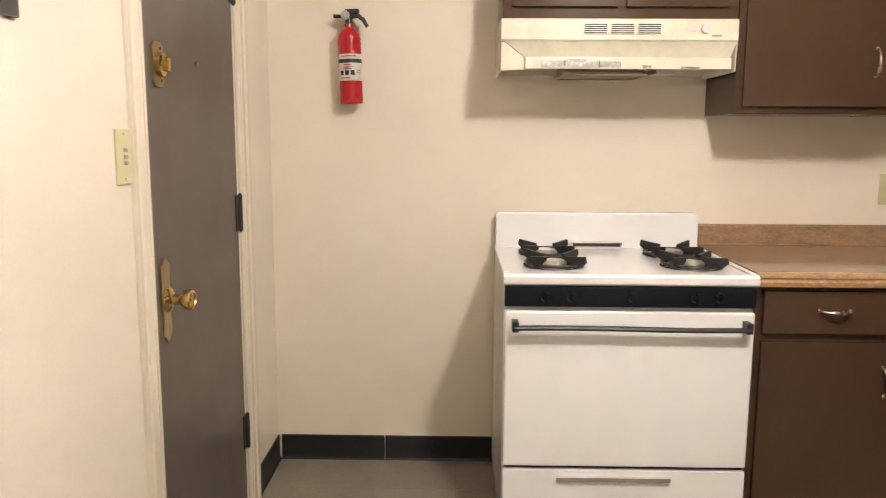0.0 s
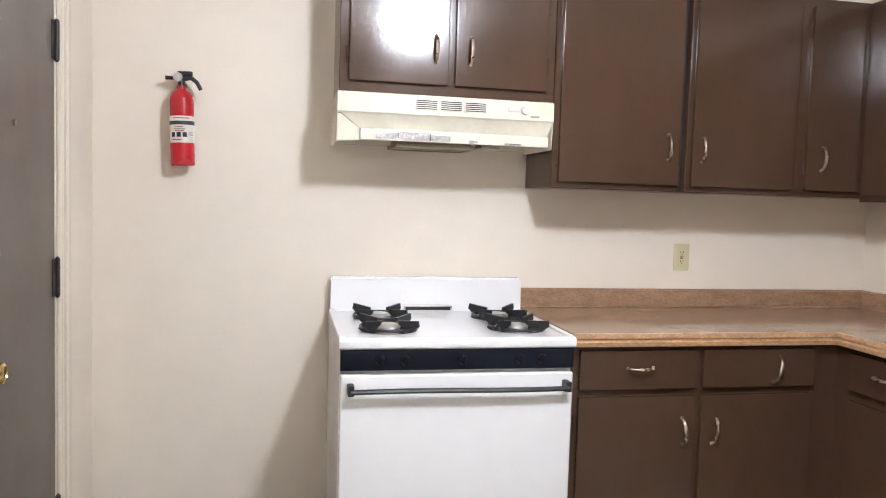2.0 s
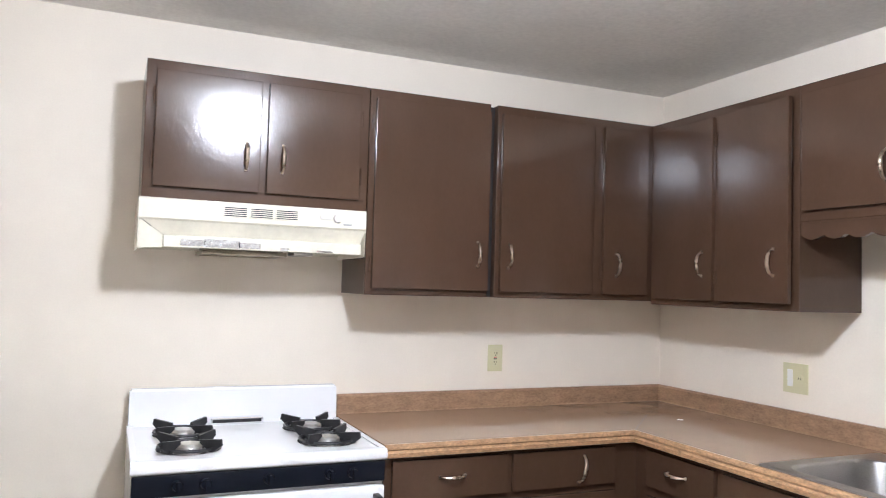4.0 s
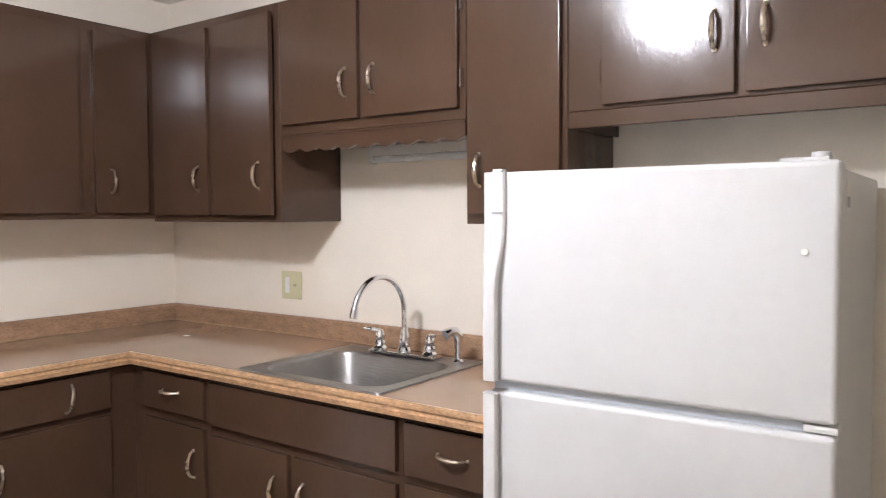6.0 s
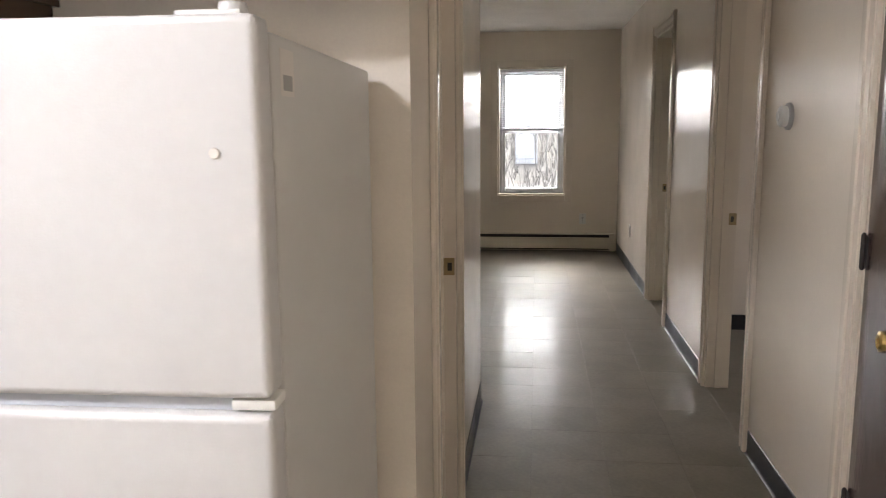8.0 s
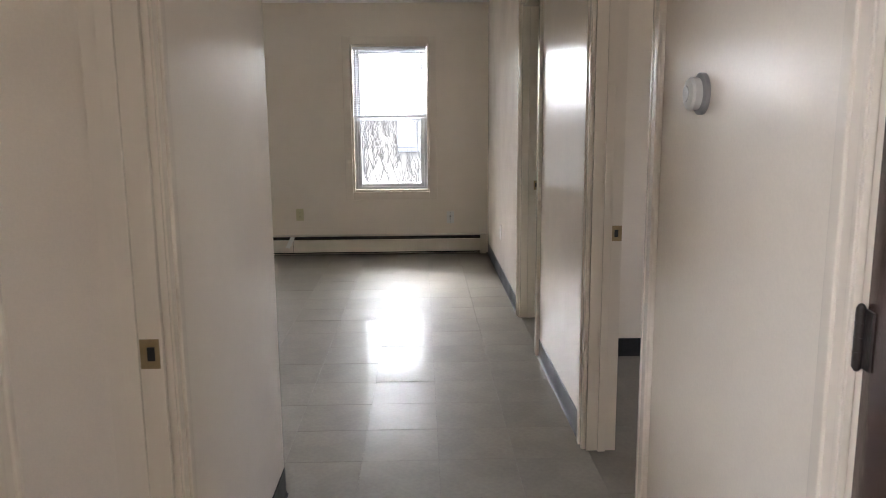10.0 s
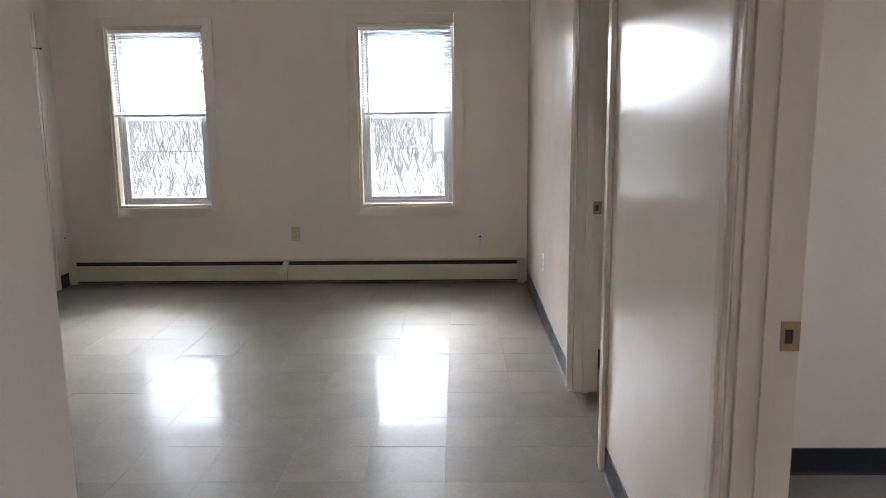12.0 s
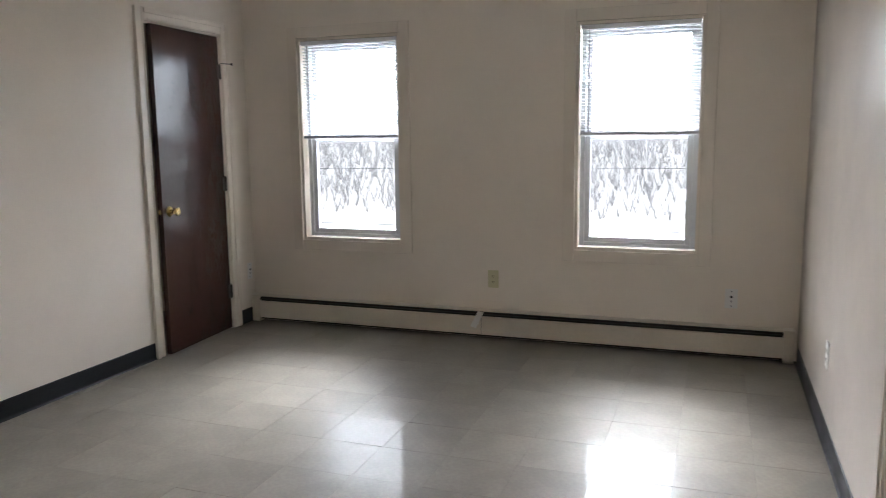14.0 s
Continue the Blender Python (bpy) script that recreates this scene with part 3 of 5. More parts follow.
# ---- plates on the walls ----
def plate(name, m, w, h, label, category, kind="outlet", material=IVORY):
    """A wall plate; local y = 0 is the wall's face, -y the room."""
    t = thing(name, m, label, category)
    part("cover", box(B(), -w / 2, w / 2, -0.006, -0.0003, -h / 2, h / 2, 0.002), material, t)
    if kind in ("outlet", "gfci"):
        for s in (-1, 1):
            if kind == "outlet":
                f = part("socket", lathe(B(), [(0.0, 0.0), (0.0165, 0.0), (0.0165, 0.002), (0.0, 0.002)], Matrix.Translation((0, -0.0058, s * 0.0195)) @ AXIS_Y, 20), material, t)
            else:
                f = part("socket", box(B(), -0.016, 0.016, -0.0085, -0.0055, s * 0.021 - 0.012, s * 0.021 + 0.012, 0.001), material, t)
            bm = B()
            for u in (-0.006, 0.006):
                box(bm, u - 0.0012, u + 0.0012, -0.0092, -0.0076, s * 0.0195 - 0.002, s * 0.0195 + 0.006)
            box(bm, -0.002, 0.002, -0.0092, -0.0076, s * 0.0195 - 0.009, s * 0.0195 - 0.005)
            part("slots", bm, BLACKPL, f)
        if kind == "gfci":
            part("reset_button", box(B(), -0.007, 0.007, -0.009, -0.0055, 0.0015, 0.006, 0.001), PINK, t, "red reset button")
            part("test_button", box(B(), -0.007, 0.007, -0.009, -0.0055, -0.006, -0.0015, 0.001), BLACKPL, t, "black test button")
    if kind == "switches":
        for z in (-0.014, 0.0, 0.014):
            part("toggle", box(B(), -0.004, 0.004, -0.0125, -0.0055, z - 0.004, z + 0.004, 0.001), GREYPR, t)
        for z in (-0.048, 0.048):
            part("screw", lathe(B(), [(0, 0), (0.003, 0), (0.002, 0.0015), (0, 0.0015)], Matrix.Translation((0, -0.0058, z)) @ AXIS_Y, 10), GREYPR, t)
    if kind == "double":
        part("rocker", box(B(), -0.036, -0.010, -0.0095, -0.0055, -0.033, 0.033, 0.002), WHITEPL, t)
        bm = lathe(B(), [(0.0, 0.0), (0.017, 0.0), (0.017, 0.002), (0.0, 0.002)], Matrix.Translation((0.023, -0.0058, 0.0)) @ AXIS_Y, 20)
        so = part("socket", bm, material, t)
        bm = box(B(), 0.0165, 0.0185, -0.0092, -0.0076, -0.004, 0.006)
        box(bm, 0.0275, 0.0295, -0.0092, -0.0076, -0.004, 0.006)
        part("slots", bm, BLACKPL, so)
    if kind == "jack":
        part("cable_jack", box(B(), -0.007, 0.007, -0.009, -0.0055, 0.004, 0.018, 0.001), BLACKPL, t)
        part("phone_jack", lathe(B(), [(0, 0), (0.006, 0), (0.006, 0.003), (0, 0.003)], Matrix.Translation((0, -0.0058, -0.016)) @ AXIS_Y, 12), GREYPR, t)
        for z in (-0.045, 0.045):
            part("screw", lathe(B(), [(0, 0), (0.0035, 0), (0.002, 0.0015), (0, 0.0015)], Matrix.Translation((0, -0.0058, z)) @ AXIS_Y, 10), INK, t)
    if kind == "toggle":
        part("toggle", box(B(), -0.005, 0.005, -0.016, -0.0055, -0.010, 0.006, 0.002), material, t)
    return t


plate("wall_outlet", pose(1.897, YN, 1.115), 0.072, 0.117, "ivory ground-fault outlet over the kitchen worktop", "outlet", "gfci")
plate("wall_outlet", pose(XE, 2.232, 1.105, 0, 0, -90), 0.118, 0.117, "ivory double plate with white rocker and socket", "outlet", "double")
plate("light_switch", pose(XW, 1.729, 1.262, 0, 0, 90), 0.072, 0.118, "ivory plate with three small toggles beside the entry door", "light switch", "switches")
plate("wall_outlet", pose(XL, 0.689, 0.398, 0, 0, -90), 0.072, 0.117, "ivory duplex outlet between the living room windows", "outlet", "outlet")
plate("phone_jack", pose(XL, -0.791, 0.356, 0, 0, -90), 0.072, 0.118, "white plate with cable and phone jacks", "wall jack", "jack", WHITEPL)
plate("wall_outlet", pose(8.545, YS, 0.385, 0, 0, 180), 0.072, 0.117, "cream outlet on the living room side wall", "outlet", "outlet", WHITEPL)
plate("phone_jack", pose(9.70, YL, 0.375), 0.05, 0.118, "narrow white phone plate beside the brown door", "wall jack", "jack", WHITEPL)

# round thermostat on the hall wall
t = thing("thermostat", pose(4.066, YS, 1.395, 0, 0, 180), "round white thermostat dial on the hall wall", "thermostat")
# grey here paints the shadowed outline round the white dial
part("base_ring", lathe(B(), [(0, 0.0005), (0.048, 0.0005), (0.048, 0.010), (0.042, 0.014), (0, 0.014)], AXIS_Y, 32), GREYPR, t, "base ring greyed for the dial's darker outline and shadow")
part("dial", lathe(B(), [(0.0, 0.014), (0.0365, 0.014), (0.0385, 0.030), (0.034, 0.036), (0.020, 0.040), (0, 0.041)], AXIS_Y, 32), WHITEPL, t, "clear-fronted white dial")
part("dial_face", lathe(B(), [(0, 0.0405), (0.019, 0.0405), (0.018, 0.0425), (0, 0.043)], AXIS_Y, 24), ALU, t, "silver dial face")

# intercom panel by the entry door
t = thing("intercom_panel", pose(XW, 1.325, 1.565, 0, 0, 90), "grey metal intercom panel on the wall beside the door", "intercom")
part("faceplate", box(B(), -0.034, 0.034, -0.010, -0.0005, -0.07, 0.13, 0.003), GREYMETAL, t)
part("speaker_slots", box(B(), -0.026, 0.026, -0.0115, -0.0095, 0.02, 0.10, 0.001), BLACKPL, t)
part("call_button", box(B(), -0.008, 0.018, -0.014, -0.0095, -0.022, 0.004, 0.002), LABEL, t)


# ---- kitchen ceiling lamp ----
t = thing("ceiling_lamp", pose(LAMP_AT[0], LAMP_AT[1], CEIL), "opal glass globe ceiling lamp, lit", "ceiling lamp")
part("base_plate", lathe(B(), [(0, -0.0005), (0.075, -0.0005), (0.072, -0.012), (0.055, -0.018), (0.055, -0.025), (0, -0.025)], None, 32), WHITEPL, t, "white enamel lamp holder")
part("shade", lathe(B(), [(0.050, -0.0255), (0.066, -0.036), (0.091, -0.066), (0.100, -0.105), (0.093, -0.145), (0.067, -0.175), (0.035, -0.189), (0, -0.193)], None, 32), LAMPGLASS, t, "glowing opal glass globe")


# ---- kitchen cabinets ----
def pull(parent, x, z, y, turn=90.0, length=0.095, label=""):
    """A bowed bar pull centred at (x, z) on a front at y; turn: 90 upright, 0 level."""
    pts, rad = [], []
    for i in range(13):
        s = -1 + 2 * i / 12
        a = radians(turn)
        bow = 0.026 * (1 - s * s) ** 0.6 if abs(s) < 1 else 0.0
        pts.append((x + s * length / 2 * math.cos(a), y - 0.003 - bow, z + s * length / 2 * math.sin(a)))
        rad.append(0.0042 + 0.0028 * (1 - s * s))
    bm = sweep(B(), pts, rad, 8, 0.8)
    for s in (-1, 1):
        a = radians(turn)
        lathe(bm, [(0, -0.001), (0.0065, -0.001), (0.0055, 0.004), (0, 0.005)], Matrix.Translation((x + s * length / 2 * math.cos(a), y, z + s * length / 2 * math.sin(a))) @ AXIS_Y, 10)
    return part("handle", bm, NICKEL, parent, label)


def small_hinge(parent, x, z, y):
    bm = box(B(), x - 0.007, x + 0.007, y - 0.004, y + 0.001, z - 0.027, z + 0.027, 0.001)
    sweep(bm, [(x, y - 0.006, z - 0.029), (x, y - 0.006, z + 0.029)], 0.0042, 8)
    part("hinge", bm, CAB, parent, "painted-over cabinet hinge")


def front(cab, kind, x0, x1, z0, z1, handle=None, hinge_at=None, ajar=0.0):
    """An overlay door, drawer front or false panel on the face frame (local y = 0). handle: (x, z, turn); ajar: degrees open on its hinges."""
    name = {"door": "door", "drawer": "drawer_front", "panel": "false_front"}[kind]
    ob = part(name, box(B(), x0, x1, -0.019, -0.0008, z0, z1, 0.0035), CAB, cab, "brown door standing slightly ajar" if ajar else "")
    if handle:
        pull(ob, handle[0], handle[1], -0.019, handle[2])
    if hinge_at is not None:
        for z in (z0 + 0.09, z1 - 0.09):
            small_hinge(ob, hinge_at, z, -0.003)
        if ajar:
            turn = ajar if hinge_at > x0 else -ajar
            ob.matrix_basis = pose(hinge_at, 0, 0) @ pose(0, 0, 0, 0, 0, turn) @ pose(-hinge_at, 0, 0)
    return ob


def carcass(name, m, w, d, z0, z1, label, group="", toe=0.0, notch=None):
    cab = thing(name, m, label, "cabinet", group)
    bm = box(B(), 0, w, 0, d, z0, z1, 0.002, 1)
    if toe:
        bm.free()
        top = [(d, z1), (0.0, z1)] if not notch else [(d, z1), (d - 0.05, z1), (d - 0.05, notch), (0.018, notch), (0.018, z1), (0.0, z1)]
        bm = quad_prism(B(), [(0.0, toe), (0.06, toe), (0.06, 0.0), (d, 0.0)] + top, 'x', 0, w)
    part("body", bm, CAB, cab)
    return cab


UD = 0.311                     # depth of the wall cabinets' bodies
UZ0, UZ1 = 1.388, 2.165
yf = YN - 0.001 - UD           # front of the north wall cabinets
xf = XE - 0.001 - UD           # front of the east wall cabinets
WC = "brown wall cabinets"

c = carcass("wall_cabinet", pose(0.395, yf, 0), 0.784, UD, 1.695, UZ1, "short brown wall cabinet with two doors over the range hood", WC)
front(c, "door", 0.032, 0.383, 1.735, 2.13, (0.335, 1.86, 90), 0.026)
front(c, "door", 0.408, 0.748, 1.735, 2.13, (0.462, 1.86, 90), 0.754)

c = carcass("wall_cabinet", pose(1.1815, yf, 0), 0.5085, UD, UZ0, UZ1, "tall brown single-door wall cabinet beside the hood", WC)
front(c, "door", 0.022, 0.504, 1.412, 2.13, (0.454, 1.555, 90), 0.016)

c = carcass("wall_cabinet", pose(1.722, yf, 0), XE - 0.001 - 1.722, UD, UZ0, UZ1, "brown corner wall cabinet with two glossy doors", WC)
front(c, "door", 0.014, 0.448, 1.412, 2.13, (0.050, 1.555, 90), 0.454, 1.0)
front(c, "door", 0.512, 0.745, 1.412, 2.13, (0.578, 1.54, 90), 0.506)
part("face_bead", box(B(), 0.470, 0.500, -0.004, -0.0006, 1.42, 2.13, 0.0015), CAB, c)
# strip added in the cabinet gap; its near-black colour stands for the shade there
bm = box(B(), 1.6905, 1.7215, yf + 0.03, YN - 0.002, UZ0 + 0.002, UZ1 - 0.004)
tagged(part("filler_strip", bm, CABSHADE), "near-black strip standing for the shade in the gap between two wall cabinets", "trim", kind="structure")

mE = lambda y: pose(xf, y, 0, 0, 0, -90)
yc = yf - 0.0015
c = carcass("wall_cabinet", mE(yc), yc - 1.945, UD, UZ0 - 0.014, UZ1, "brown wall cabinet with two doors in the corner", WC)
front(c, "door", 0.028, 0.388, 1.400, 2.13, (0.335, 1.545, 90), 0.394)
front(c, "door", 0.418, 0.776, 1.400, 2.13, (0.710, 1.545, 90), 0.412, AJAR)

c = carcass("wall_cabinet", mE(1.9435), 1.9435 - 1.1325, UD, 1.686, UZ1, "short brown wall cabinet with scalloped valance over the sink", WC)
front(c, "door", 0.022, 0.388, 1.721, 2.13, (0.335, 1.84, 90))
front(c, "door", 0.412, 0.790, 1.721, 2.13, (0.462, 1.84, 90), 0.797)
bm = B()
n = 60
wv = 0.805
for i in range(n):
    u0, u1 = 0.003 + wv * i / n, 0.003 + wv * (i + 1) / n
    zz = [1.638 - 0.016 * abs(math.sin(math.pi * 9 * (u - 0.003) / wv)) for u in (u0, u1)]
    vs = [bm.verts.new(p) for y in (0.001, 0.019) for p in ((u0, y, zz[0]), (u1, y, zz[1]), (u1, y, 1.6855), (u0, y, 1.6855))]
    for q in ((0, 1, 2, 3), (7, 6, 5, 4), (0, 4, 5, 1)):
        bm.faces.new([vs[k] for k in q])
box(bm, 0.003, 0.003 + wv, -0.004, 0.001, 1.678, 1.684)
part("valance", bm, CAB, c, "scalloped brown wooden valance", soft=False)

c = carcass("wall_cabinet", mE(1.131), 1.131 - 0.797, UD, 1.372, UZ1, "tall narrow brown wall cabinet beside the sink", WC)
front(c, "door", 0.016, 0.318, 1.400, 2.13, (0.058, 1.53, 90), 0.324)

c = carcass("wall_cabinet", mE(0.7955), 0.7955 + 0.048, UD, 1.678, UZ1, "short brown wall cabinet with two doors over the fridge", WC)
front(c, "door", 0.105, 0.445, 1.688, 2.13, (0.398, 1.84, 90), 0.099)
front(c, "door", 0.470, 0.822, 1.688, 2.13, (0.515, 1.84, 90), 0.829)
wf = 0.7955 + 0.048
part("bottom_rail", box(B(), 0.0, wf, 0.0, 0.019, 1.633, 1.6777, 0.002, 1), CAB, c)
for u0, u1 in ((0.0, 0.016), (wf - 0.016, wf)):
    part("side_rail", box(B(), u0, u1, 0.0193, UD, 1.633, 1.6777, 0.001, 1), CAB, c)
# the recess's shade is put into this panel's near-black colour
part("underside", box(B(), 0.0163, wf - 0.0163, 0.0194, UD - 0.001, 1.668, 1.6777), CABSHADE, c, "underside panel coloured near-black for the shade in its recess")

# base cabinets
CZ = 0.859
BC = "brown base cabinets"
yb = 2.452
xb = XE - 0.001 - 0.597
bd = YN - 0.001 - yb
c = carcass("base_cabinet", pose(1.178, yb, 0), xb - 1.178, bd, 0, CZ, "brown base cabinet with two drawers and two doors", BC, toe=0.10)
front(c, "drawer", 0.026, 0.462, 0.702, 0.838, (0.245, 0.777, 0))
front(c, "drawer", 0.485, 0.928, 0.702, 0.838, (0.772, 0.765, 78))
front(c, "door", 0.026, 0.460, 0.125, 0.676, (0.415, 0.550, 96), 0.018)
front(c, "door", 0.485, 0.926, 0.125, 0.676, (0.535, 0.550, 84))

mB = lambda y: pose(xb, y, 0, 0, 0, -90)
eb = XE - 0.001 - xb
c = carcass("base_cabinet", mB(YN - 0.001), YN - 0.001 - 1.9965, eb, 0, CZ, "brown corner base cabinet with one drawer and door", BC, toe=0.10)
o = YN - 0.001
front(c, "drawer", o - 2.37, o - 2.018, 0.702, 0.835, (o - 2.20, 0.777, 0))
front(c, "door", o - 2.37, o - 2.018, 0.125, 0.666, (o - 2.07, 0.540, 90))
o = 1.995
c = carcass("base_cabinet", mB(o), o - 1.1515, eb, 0, CZ, "brown sink base cabinet with false front and two doors", BC, toe=0.10, notch=0.69)
front(c, "panel", o - 1.985, o - 1.166, 0.69, 0.835)
front(c, "door", o - 1.985, o - 1.602, 0.125, 0.655, (o - 1.655, 0.535, 92))
front(c, "door", o - 1.578, o - 1.166, 0.125, 0.655, (o - 1.53, 0.535, 88), o - 1.158)
o = 1.150
c = carcass("base_cabinet", mB(o), o - 0.802, eb, 0, CZ, "brown base cabinet with drawer next to the fridge", BC, toe=0.10)
front(c, "drawer", o - 1.136, o - 0.818, 0.69, 0.835, (o - 0.97, 0.768, 0))
front(c, "door", o - 1.136, o - 0.818, 0.125, 0.666, (o - 1.09, 0.535, 90))

# worktop: an L with a cut-out for the sink
ct = thing("worktop", pose(0, 0, 0), "brown laminate L-shaped kitchen worktop with speckled edge", "worktop")
CT0, CT1 = CZ + 0.001, 0.899
fy, fx = 2.415, XE - 0.635
sx0, sx1, sy0, sy1 = 2.235, 2.70, 1.255, 1.785
bm = B()
for x0, x1, y0, y1 in ((1.168, fx + 0.008, fy + 0.008, YN - 0.001), (fx + 0.008, XE - 0.001, sy1, YN - 0.001), (fx + 0.008, sx0, sy0, sy1), (sx1, XE - 0.001, sy0, sy1), (fx + 0.008, XE - 0.001, 0.798, sy0)):
    box(bm, x0, x1, y0, y1, CT0, CT1)
bmesh.ops.remove_doubles(bm, verts=bm.verts, dist=1e-5)
part("slab", bm, COUNTER, ct, soft=False)
edge = ((0.0, CT0 - 0.006), (-0.004, CT0 - 0.004), (-0.006, CT0 + 0.010), (-0.003, CT0 + 0.015), (-0.003, CT0 + 0.019), (-0.007, CT0 + 0.024), (-0.006, CT1 - 0.004), (-0.002, CT1 + 0.0015), (0.006, CT1 + 0.001), (0.008, CT0 - 0.006))
bm = quad_prism(B(), [(fy + u, v) for u, v in edge], 'x', 1.168, fx + 0.004)
part("front_edge", bm, COUNTEREDGE, ct, "paler speckled laminate edge")
bm = quad_prism(B(), [(fx + u, v) for u, v in edge], 'y', 0.798, fy + 0.004)
part("front_edge", bm, COUNTEREDGE, ct, "paler speckled laminate edge")
sp = 0.978
bm = quad_prism(B(), [(YN - 0.001, CT1 + 0.0006), (YN - 0.026, CT1 + 0.0006), (YN - 0.022, CT1 + 0.006), (YN - 0.022, sp - 0.008), (YN - 0.016, sp), (YN - 0.001, sp)], 'x', 1.176, XE - 0.001)
part("backsplash", bm, SPLASH, ct, "mottled laminate splashback strip")
bm = quad_prism(B(), [(XE - 0.001, CT1 + 0.0006), (XE - 0.026, CT1 + 0.0006), (XE - 0.022, CT1 + 0.006), (XE - 0.022, sp - 0.008), (XE - 0.016, sp), (XE - 0.001, sp)], 'y', 0.798, YN - 0.023)
part("backsplash", bm, SPLASH, ct, "mottled laminate splashback strip")
bm = box(B(), 0, 0.42, -0.0005, 0.0005, 0, 0.0006)
bmesh.ops.transform(bm, matrix=Matrix.Translation((fx + 0.01, fy + 0.01, CT1 + 0.0001)) @ pose(0, 0, 0, 0, 0, 45), verts=bm.verts)
part("mitre_joint", bm, INK, ct, "fine dark mitre joint")
cw_ = tagged(part("paint_chip", lathe(B(), [(0, 0), (0.014, 0), (0.011, 0.0012), (0, 0.0015)], pose(2.52, 2.56, CT1 + 0.0003), 9), LABEL), "small pale chip mark on the worktop", "chip")

# ---- sink and tap ----
sk = thing("kitchen_sink", pose(0, 0.04, CT1), "single-bowl stainless steel drop-in kitchen sink", "sink")


def ring_pts(x0, x1, y0, y1, r, z, n=6):
    out = []
    for cx, cy, a0 in ((x1 - r, y1 - r, 0), (x0 + r, y1 - r, 90), (x0 + r, y0 + r, 180), (x1 - r, y0 + r, 270)):
        for i in range(n + 1):
            a = radians(a0 + 90 * i / n)
            out.append((cx + r * math.cos(a), cy + r * math.sin(a), z))
    return out


bm = B()
loops = [ring_pts(2.185, 2.735, 1.175, 1.785, 0.012, 0.0008), ring_pts(2.187, 2.733, 1.177, 1.783, 0.014, 0.006), ring_pts(2.205, 2.715, 1.195, 1.765, 0.02, 0.0065),
         ring_pts(2.232, 2.635, 1.222, 1.738, 0.075, 0.0045), ring_pts(2.240, 2.628, 1.230, 1.730, 0.075, -0.004), ring_pts(2.256, 2.612, 1.246, 1.714, 0.085, -0.09), ring_pts(2.262, 2.606, 1.252, 1.708, 0.09, -0.125),
         ring_pts(2.270, 2.598, 1.260, 1.700, 0.09, -0.150), ring_pts(2.315, 2.573, 1.305, 1.655, 0.09, -0.165)]
rings = [[bm.verts.new(p) for p in lp] for lp in loops]
for a, b in zip(rings, rings[1:]):
    for i in range(len(a)):
        j = (i + 1) % len(a)
        bm.faces.new((a[i], a[j], b[j], b[i]))
bm.faces.new(rings[-1])
part("basin", bm, BASIN, sk)
part("drain", lathe(B(), [(0.0, -0.164), (0.042, -0.164), (0.044, -0.162), (0.036, -0.1615), (0.03, -0.163), (0, -0.163)], pose(2.444, 1.48, 0), 24), CHROME, sk, "chrome drain basket")

tp = thing("kitchen_tap", pose(2.670, 1.515, CT1 + 0.0065), "chrome gooseneck kitchen tap with two lever handles", "tap")
part("deck_plate", box(B(), -0.028, 0.028, -0.145, 0.145, 0.0, 0.012, 0.006), CHROME, tp)
bm = lathe(B(), [(0.024, 0.012), (0.026, 0.02), (0.019, 0.03), (0.021, 0.06), (0.016, 0.075), (0.0125, 0.09), (0.0125, 0.10)], None, 20)
pts = [(0, 0, 0.09), (0, 0, 0.14)] + [(p[0], 0, p[2]) for p in arc((-0.130, 0.155), 0.130, 0, 165, 18)]
sweep(bm, pts, 0.0098, 14)
ex_, ez_ = -0.130 + 0.130 * math.cos(radians(165)), 0.155 + 0.130 * math.sin(radians(165))
lathe(bm, [(0.0105, 0.006), (0.0125, 0.0), (0.0145, -0.030), (0.0, -0.030)], pose(ex_, 0, ez_, 0, 14, 0), 16)
part("spout", bm, CHROME, tp)
for s in (-1, 1):
    bm = lathe(B(), [(0.026, 0.012), (0.027, 0.018), (0.018, 0.026), (0.021, 0.036), (0.016, 0.045), (0.019, 0.058), (0.015, 0.072), (0.009, 0.082), (0, 0.085)], pose(0, s * 0.112, 0), 18)
    sweep(bm, [(0, s * 0.112, 0.078), (-0.012, s * 0.125, 0.083), (-0.025, s * 0.143, 0.084), (-0.035, s * 0.16, 0.088)], [0.007, 0.006, 0.007, 0.005], 10)
    part("lever_handle", bm, CHROME, tp)
sp_ = thing("side_sprayer", pose(2.672, 1.285, CT1 + 0.0065), "chrome side sprayer on the sink's rim", "sprayer")
bm = lathe(B(), [(0.022, 0.0), (0.022, 0.005), (0.013, 0.012), (0.013, 0.03), (0.0, 0.03)], None, 18)
part("holder", bm, CHROME, sp_)
bm = sweep(B(), [(0, 0, 0.028), (0, 0, 0.07), (-0.004, 0, 0.092), (-0.018, 0.004, 0.106), (-0.04, 0.010, 0.106), (-0.055, 0.014, 0.098)], [0.012, 0.014, 0.0165, 0.017, 0.0165, 0.018], 14)
part("spray_head", bm, CHROME, sp_)

# under-cabinet light above the sink
ul = thing("undercabinet_light", pose(XE - 0.001, 1.53, 1.60), "white fluorescent tube light under the sink cabinet, off", "lamp")
part("housing", box(B(), -0.05, 0, -0.235, 0.235, 0.018, 0.055, 0.004), WHITEPL, ul)
part("tube", sweep(B(), [(-0.03, -0.215, 0.005), (-0.03, 0.215, 0.005)], 0.013, 14), TUBE, ul)
for s in (-1, 1):
    part("end_cap", box(B(), -0.046, 0, s * 0.226 - 0.009, s * 0.226 + 0.009, -0.010, 0.0175, 0.002), WHITEPL, ul)

